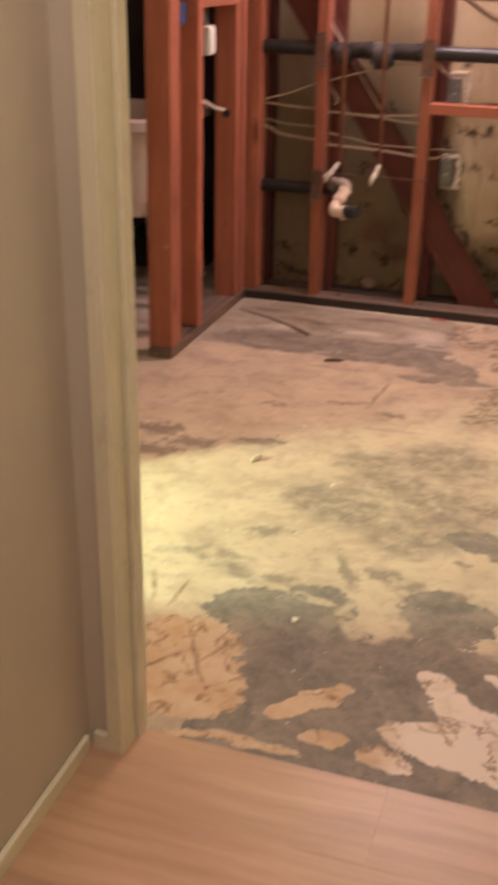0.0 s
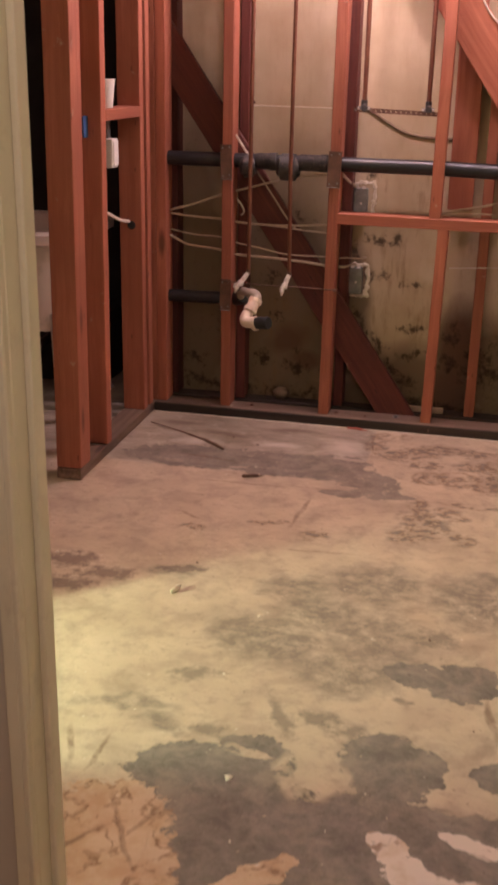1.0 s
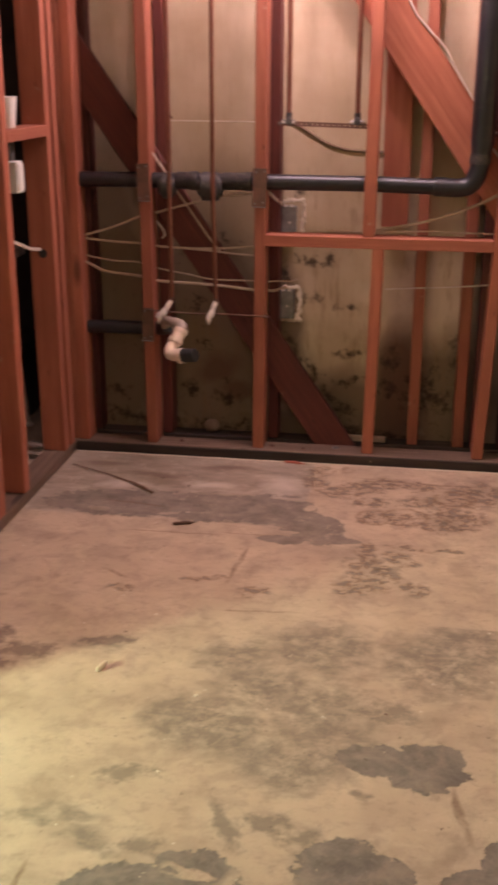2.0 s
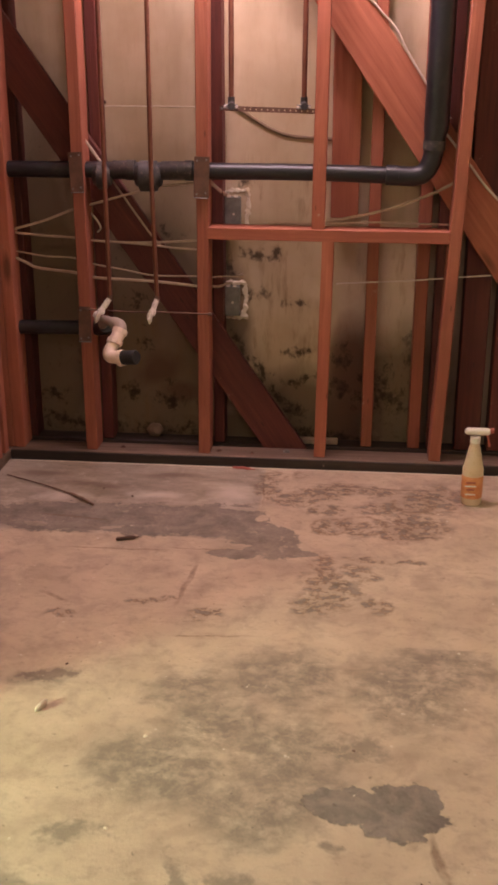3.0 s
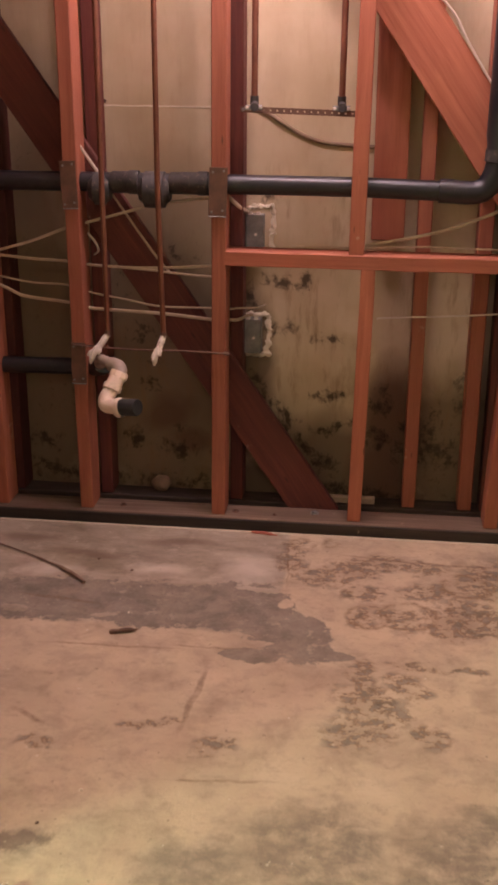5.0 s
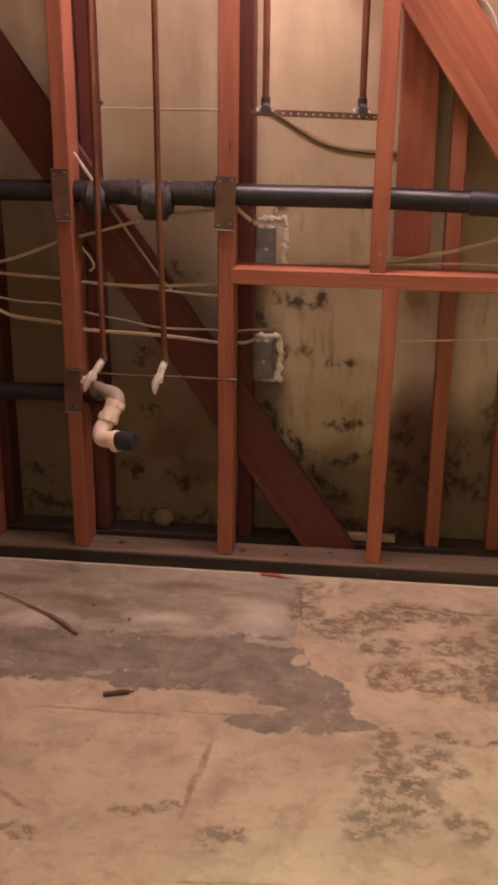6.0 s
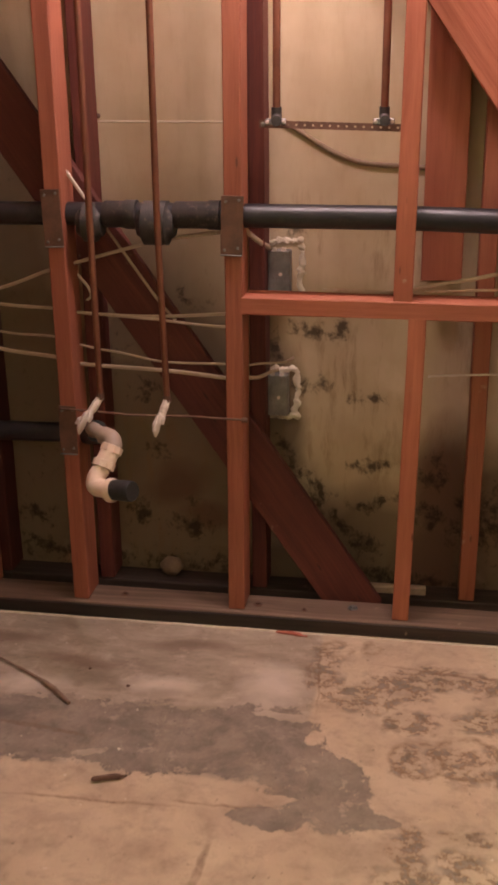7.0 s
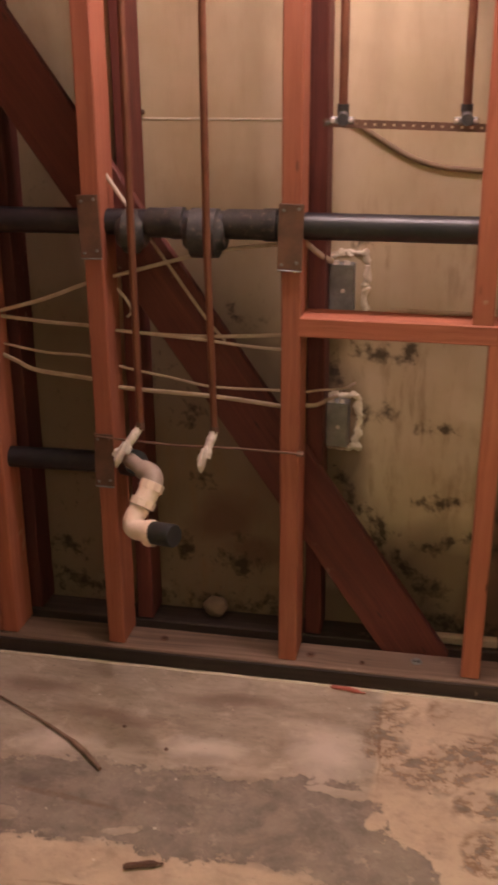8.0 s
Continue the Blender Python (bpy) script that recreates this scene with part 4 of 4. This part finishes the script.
cable(at(0.075, (0.20, 0.842), (0.33, 0.840), (0.379, 0.842), (0.468, 0.860), (0.610, 0.892), (0.756, 0.946), (0.83, 0.985)), 0.0048)
cable(at(0.066, (0.40, 0.842), (0.558, 0.851), (0.683, 0.849), (0.83, 0.847)), 0.0032)
cable(at(0.100, (0.45, 0.636), (0.477, 0.640), (0.697, 0.653), (0.917, 0.672), (1.20, 0.69)), 0.0026, WHITECABLE, "thin white wire strung behind the studs")
cable(at(0.088, (0.40, 1.80), (0.50, 1.58), (0.556, 1.511), (0.615, 1.449), (0.652, 1.385), (0.735, 1.262), (0.80, 1.18)), 0.0055, WHITECABLE, "white electrical cable along the edge of a brace")
cable(at(0.085, (0.775, 1.15), (0.86, 1.05), (0.93, 0.965), (1.0, 0.90)), 0.004, WHITECABLE, "white cable behind the upright drain pipe")

# soft shadow below the strap, modelled as a flat brown tube
cable(at(BACK - 0.0035, (0.092, 1.208), (0.125, 1.190), (0.160, 1.168), (0.205, 1.142), (0.255, 1.122), (0.310, 1.112), (0.44, 1.104)), 0.006, DULLBROWN, "brown tube drawn as the strap's soft shadow on the wallboard", 0.5)

# small pale scraps behind the sole plate
bm = bmesh.new()
bmesh.ops.create_icosphere(bm, subdivisions=3, radius=1.0)
for v in bm.verts:
    v.co += 0.25 * noise.noise_vector(v.co * 1.7)
    v.co = Vector((v.co.x * 0.030, v.co.y * 0.02, v.co.z * 0.026))
scrap = part("gypsum_chunk", bm, DULLBROWN, None, smooth=True)
scrap.location = (-0.208, 0.178, 0.060)
tagged(scrap, "pale lump of gypsum behind the sole plate", "debris")
stick = part("wood_scrap", box_bm(0.20, 0.02, 0.022, 0.003), CABLE, None)
stick.location = (0.37, 0.150, 0.049)
tagged(stick, "pale scrap of wood lying behind the studs", "debris")
seam = part("paper_seam", box_bm(0.33, 0.0012, 0.0045, 0.0005), GYPSUM, None)
seam.matrix_world = pose(-0.19, BACK - 0.0006, 1.2085, 0, 0.3, 0)
tagged(seam, "thin pale seam line on the wallboard paper", "seam")
knot = part("wallboard_nail", lathe_bm([(0.006, 0), (0.006, 0.002), (0.003, 0.004)], 10), IRON, None)
knot.matrix_world = pose(-0.352, BACK, 1.222, 90, 0, 0)
tagged(knot, "brown nail head in the wallboard paper", "nail")
for x, y, r in ((0.05, 0.035, 0.008), (0.29, 0.05, 0.009), (-0.30, 0.04, 0.007), (0.17, 0.02, 0.005)):
    b = part("anchor_bolt", lathe_bm([(r * 1.5, 0), (r * 1.5, 0.0015), (r * 0.8, 0.002), (r * 0.8, 0.006), (r * 0.5, 0.007)], 10), IRON if x != 0.29 else ZINC, None)
    b.location = (x, y, 0.039)
    tagged(b, "rusty bolt head in the sole plate", "bolt", "sole plate bolts")

# ---- on the side wall ----
cup = empty("paper_cup", -0.752, -0.372, 1.209)
tagged(cup, "white paper cup standing on a wood block", "cup")
part("body", lathe_bm([(0.026, 0.0), (0.027, 0.002), (0.036, 0.094), (0.033, 0.094), (0.024, 0.006)], 24), WHITE, cup, smooth=True)
part("rim", tube_bm([(0.0355 * math.cos(a * math.pi / 12), 0.0355 * math.sin(a * math.pi / 12), 0.094) for a in range(25)], 0.0022, 6), WHITE, cup, smooth=True)

switch = empty("switch_box", -0.745, -0.345, 1.055)
tagged(switch, "white plastic electrical box hung under a wood block", "electrical box")
part("body", box_bm(0.034, 0.055, 0.10, 0.004, 2), WHITE, switch)
b = part("bracket", box_bm(0.012, 0.03, 0.07, 0.001), ZINC, switch)
b.location = (-0.01, 0.0, 0.083)
b = part("cover", box_bm(0.004, 0.045, 0.085, 0.0015), WHITE, switch)
b.location = (0.0190, 0, 0)

bluebox = empty("outlet_box", -0.765, -0.572, 1.155)
tagged(bluebox, "blue plastic outlet box nailed to a stud", "electrical box")
part("body", box_bm(0.022, 0.034, 0.062, 0.003, 2), BLUE, bluebox)
b = part("flange", box_bm(0.005, 0.038, 0.070, 0.001), BLUE, bluebox)
b.location = (0.015, 0, 0)
for z in (-0.02, 0.02):
    b = part("nail", tube_bm([(0.0, -0.018, z), (0.0, 0.02, z)], 0.002, 6), ZINC, bluebox)

cable([(-0.745, -0.515, 0.872), (-0.748, -0.45, 0.862), (-0.75, -0.36, 0.842), (-0.75, -0.25, 0.808), (-0.75, -0.14, 0.788)], 0.0062, WHITECABLE, "white cable stub between two side wall studs")
# black disc paints the dark inside a drilled hole
h = part("cable_hole", lathe_bm([(0.016, 0.0), (0.016, 0.002), (0.010, 0.003)], 16), BLACKHOLE, None)
h.matrix_world = pose(-0.742, -0.1445, 0.775, 90, 0, 0)
tagged(h, "black disc for the dark inside a drilled cable hole", "hole")


# ---- side room ----
def utility_sink():
    ob = empty("utility_sink", -1.27, -0.02, 0)
    tagged(ob, "beige plastic laundry tub on white legs", "sink")
    bm = bmesh.new()
    prof = [(0.20, 0.36), (0.275, 0.37), (0.295, 0.70), (0.325, 0.71), (0.325, 0.745), (0.300, 0.755), (0.285, 0.745), (0.262, 0.43), (0.18, 0.42)]
    rings = []
    for r, z in prof:
        ring = []
        for k in range(32):
            a = 2 * math.pi * (k + 0.5) / 32
            c, s = math.cos(a), math.sin(a)
            e = (abs(c) ** 8 + abs(s) ** 8) ** (-1 / 8)
            ring.append(bm.verts.new((r * e * c, r * e * s * 0.98, z)))
        rings.append(ring)
    for a, b in zip(rings, rings[1:]):
        for k in range(32):
            bm.faces.new((a[k], a[(k + 1) % 32], b[(k + 1) % 32], b[k]))
    bm.faces.new(rings[0][::-1]), bm.faces.new(rings[-1])
    part("basin", bm, TUBPLASTIC, ob, smooth=True)
    for sx in (-1, 1):
        for sy in (-1, 1):
            part("leg", tube_bm([(sx * 0.245, sy * 0.245, 0.44), (sx * 0.27, sy * 0.265, 0.012)], 0.016, 12), WHITE, ob, smooth=True)
            f = part("foot", lathe_bm([(0.026, 0), (0.026, 0.008), (0.018, 0.016)], 14), WHITE, ob, smooth=True)
            f.location = (sx * 0.27, sy * 0.265, 0.0)
    part("drain", tube_bm([(0, 0, 0.405), (0, 0, 0.25), (0.02, 0.06, 0.2), (0.03, 0.2, 0.22)], 0.022, 14), ABS, ob, smooth=True)


utility_sink()
crate = empty("storage_crate", -1.27, 0.42, 0)
tagged(crate, "black plastic crate behind the laundry tub", "crate")
part("body", box_bm(0.5, 0.3, 0.30, 0.012, 2, True), BLACKHOLE, crate)
b = part("rim", box_bm(0.53, 0.33, 0.03, 0.006, 1), BLACKHOLE, crate)
b.location = (0, 0, 0.305)

# ---- loose things on the floor ----
bottle = empty("spray_bottle", 0.912, -0.262, 0)
tagged(bottle, "cloudy plastic spray bottle with an orange label", "bottle")
part("body", lathe_bm([(0.030, 0), (0.033, 0.004), (0.0335, 0.115), (0.034, 0.120), (0.030, 0.130), (0.020, 0.185), (0.0145, 0.205), (0.0135, 0.215)], 28), LIQUID, bottle, smooth=True)
lab = part("label", lathe_bm([(0.0335, 0.025), (0.0342, 0.026), (0.0342, 0.098), (0.0335, 0.099)], 28), LABEL, bottle, "orange paper label", smooth=True)
for k, (z, w) in enumerate(((0.082, 0.030), (0.070, 0.036), (0.058, 0.024), (0.042, 0.032))):
    bar = part("print_bar", box_bm(w, 0.0012, 0.005, 0.0), WHITE if k % 2 else RED, lab)
    bar.location = (-0.008, -0.0339, z)
part("collar", lathe_bm([(0.016, 0.208), (0.0165, 0.21), (0.0165, 0.228), (0.013, 0.231)], 20), WHITE, bottle, smooth=True)
head_bm = box_bm(0.082, 0.024, 0.024, 0.011, 3)
head = part("spray_head", head_bm, WHITE, bottle, "white trigger spray head", smooth=True)
head.location = (0.006, 0, 0.246)
t = part("trigger", tube_bm(smooth_path([(0.026, 0, -0.004), (0.033, 0, -0.022), (0.040, 0, -0.05)], 5), 0.006, 10, 0.7), RED, head, "red trigger", smooth=True)
t = part("nozzle", tube_bm([(0.038, 0, 0.004), (0.05, 0, 0.004)], 0.009, 12), RED, head, "red nozzle", smooth=True)


def debris(name, label, points, radii, material, flat=1.0, category="debris", lift=0.0):
    bm = tube_bm(smooth_path(points, 5), radii, 7, flat)
    for v in bm.verts:
        v.co += 0.0016 * noise.noise_vector(v.co * 70)
    low = min(v.co.z for v in bm.verts)
    for v in bm.verts:
        v.co.z += lift - low
    return tagged(part(name, bm, material, None, smooth=True), label, category)


debris("wood_sliver", "dark brown wood sliver lying on the concrete", [(-0.175, -0.662, 0.005), (-0.145, -0.652, 0.006), (-0.108, -0.641, 0.005)], [0.003] + [0.0052] * 8 + [0.002] * 2, BARK, 1.3)
debris("bent_strip", "long bent dark strip lying on the concrete", [(-0.66, -0.185, 0.003), (-0.56, -0.235, 0.003), (-0.46, -0.292, 0.003), (-0.37, -0.352, 0.003), (-0.305, -0.412, 0.003)], [0.0022] * 10 + [0.0034] * 4 + [0.0058] * 5 + [0.004] * 2, TWIG)
debris("plastic_scrap", "small red plastic scrap beside the sole plate", [(0.105, -0.032, 0.003), (0.14, -0.036, 0.005), (0.185, -0.044, 0.003)], [0.002] + [0.0042] * 8 + [0.002] * 2, RED, 1.3)
debris("paint_flake", "pale curled paint flake on the floor", [(-0.158, -1.560, 0.002), (-0.150, -1.540, 0.004), (-0.144, -1.517, 0.002)], [0.004] + [0.0085] * 8 + [0.003] * 2, GYPSUM, 0.6)
lip_points = [(-0.69 + 0.06 * k, -0.026 + 0.003 * noise.noise(Vector((k * 0.7, 1, 2))), 0.0) for k in range(40)]
lip_bm = tube_bm(lip_points, [0.0032 + 0.0018 * noise.noise(Vector((k * 1.3, 4, 0))) for k in range(40)], 6)
tagged(part("mortar_lip", lip_bm, GYPSUM, None, smooth=True), "thin pale mortar lip along the sole plate", "trim", kind="structure")
rnd = random.Random(5)
for k in range(26):
    x, y, s = rnd.uniform(-0.6, 0.85), rnd.uniform(-2.5, -0.12), rnd.uniform(0.002, 0.006)
    if k in (0, 1):
        x, y, s = ((0.185, -2.290, 0.010), (0.10, -1.62, 0.006))[k]
    bm = bmesh.new()
    bmesh.ops.create_icosphere(bm, subdivisions=1, radius=s)
    for v in bm.verts:
        v.co += 0.45 * s * noise.noise_vector(v.co * 300 + Vector((k, 0, 0)))
        v.co.z = max(v.co.z * 0.5, -0.2 * s)
    ob = part("crumb", bm, GYPSUM if k % 3 or k == 0 else BARK, None)
    ob.location = (x, y, 0.2 * s)
    tagged(ob, "small pale crumb of plaster on the floor" if k % 3 or k == 0 else "small dark crumb of wood on the floor", "debris", "floor crumbs")

# ---- lamps out of view ----
vanity = empty("vanity_light", 0.26, -0.17, TOP)
tagged(vanity, "white three-bulb light bar hung from the ceiling", "lamp")
bar = part("bar", box_bm(0.70, 0.06, 0.03, 0.006, 2), FIXTURE, vanity)
bar.location = (0, 0, -0.27)
for x in (-0.26, 0.26):
    part("stem", tube_bm([(x, 0, -0.26), (x, 0, 0)], 0.006, 8), FIXTURE, vanity)
for x in (-0.26, 0.0, 0.26):
    s = part("socket", lathe_bm([(0.016, -0.325), (0.02, -0.29), (0.02, -0.283)], 16), FIXTURE, vanity, smooth=True)
    s.location = (x, 0, 0)

# ---- laminate planks ----
rnd = random.Random(2)
plank_mesh = {}
row = 0
y = -2.745
while y > -6.0:
    x = -0.062
    first = True
    while x < 1.25:
        length = min((0.55, 0.85, 0.35)[row % 3] if first else 1.2, 1.25 - x)
        first = False
        key = round(length, 3)
        if key not in plank_mesh:
            bm = box_bm(length - 0.0002, 0.1918, 0.012, 0.0004)
            me = bpy.data.meshes.new("plank")
            bm.to_mesh(me)
            bm.free()
            me.materials.append(LAMINATE)
            plank_mesh[key] = me
        ob = new("plank", plank_mesh[key])
        ob.parent = hall_floor
        ob.location = Vector((x + length / 2, y - 0.096, 0.003)) - hall_floor.location
        x += length
    y -= 0.192
    row += 1
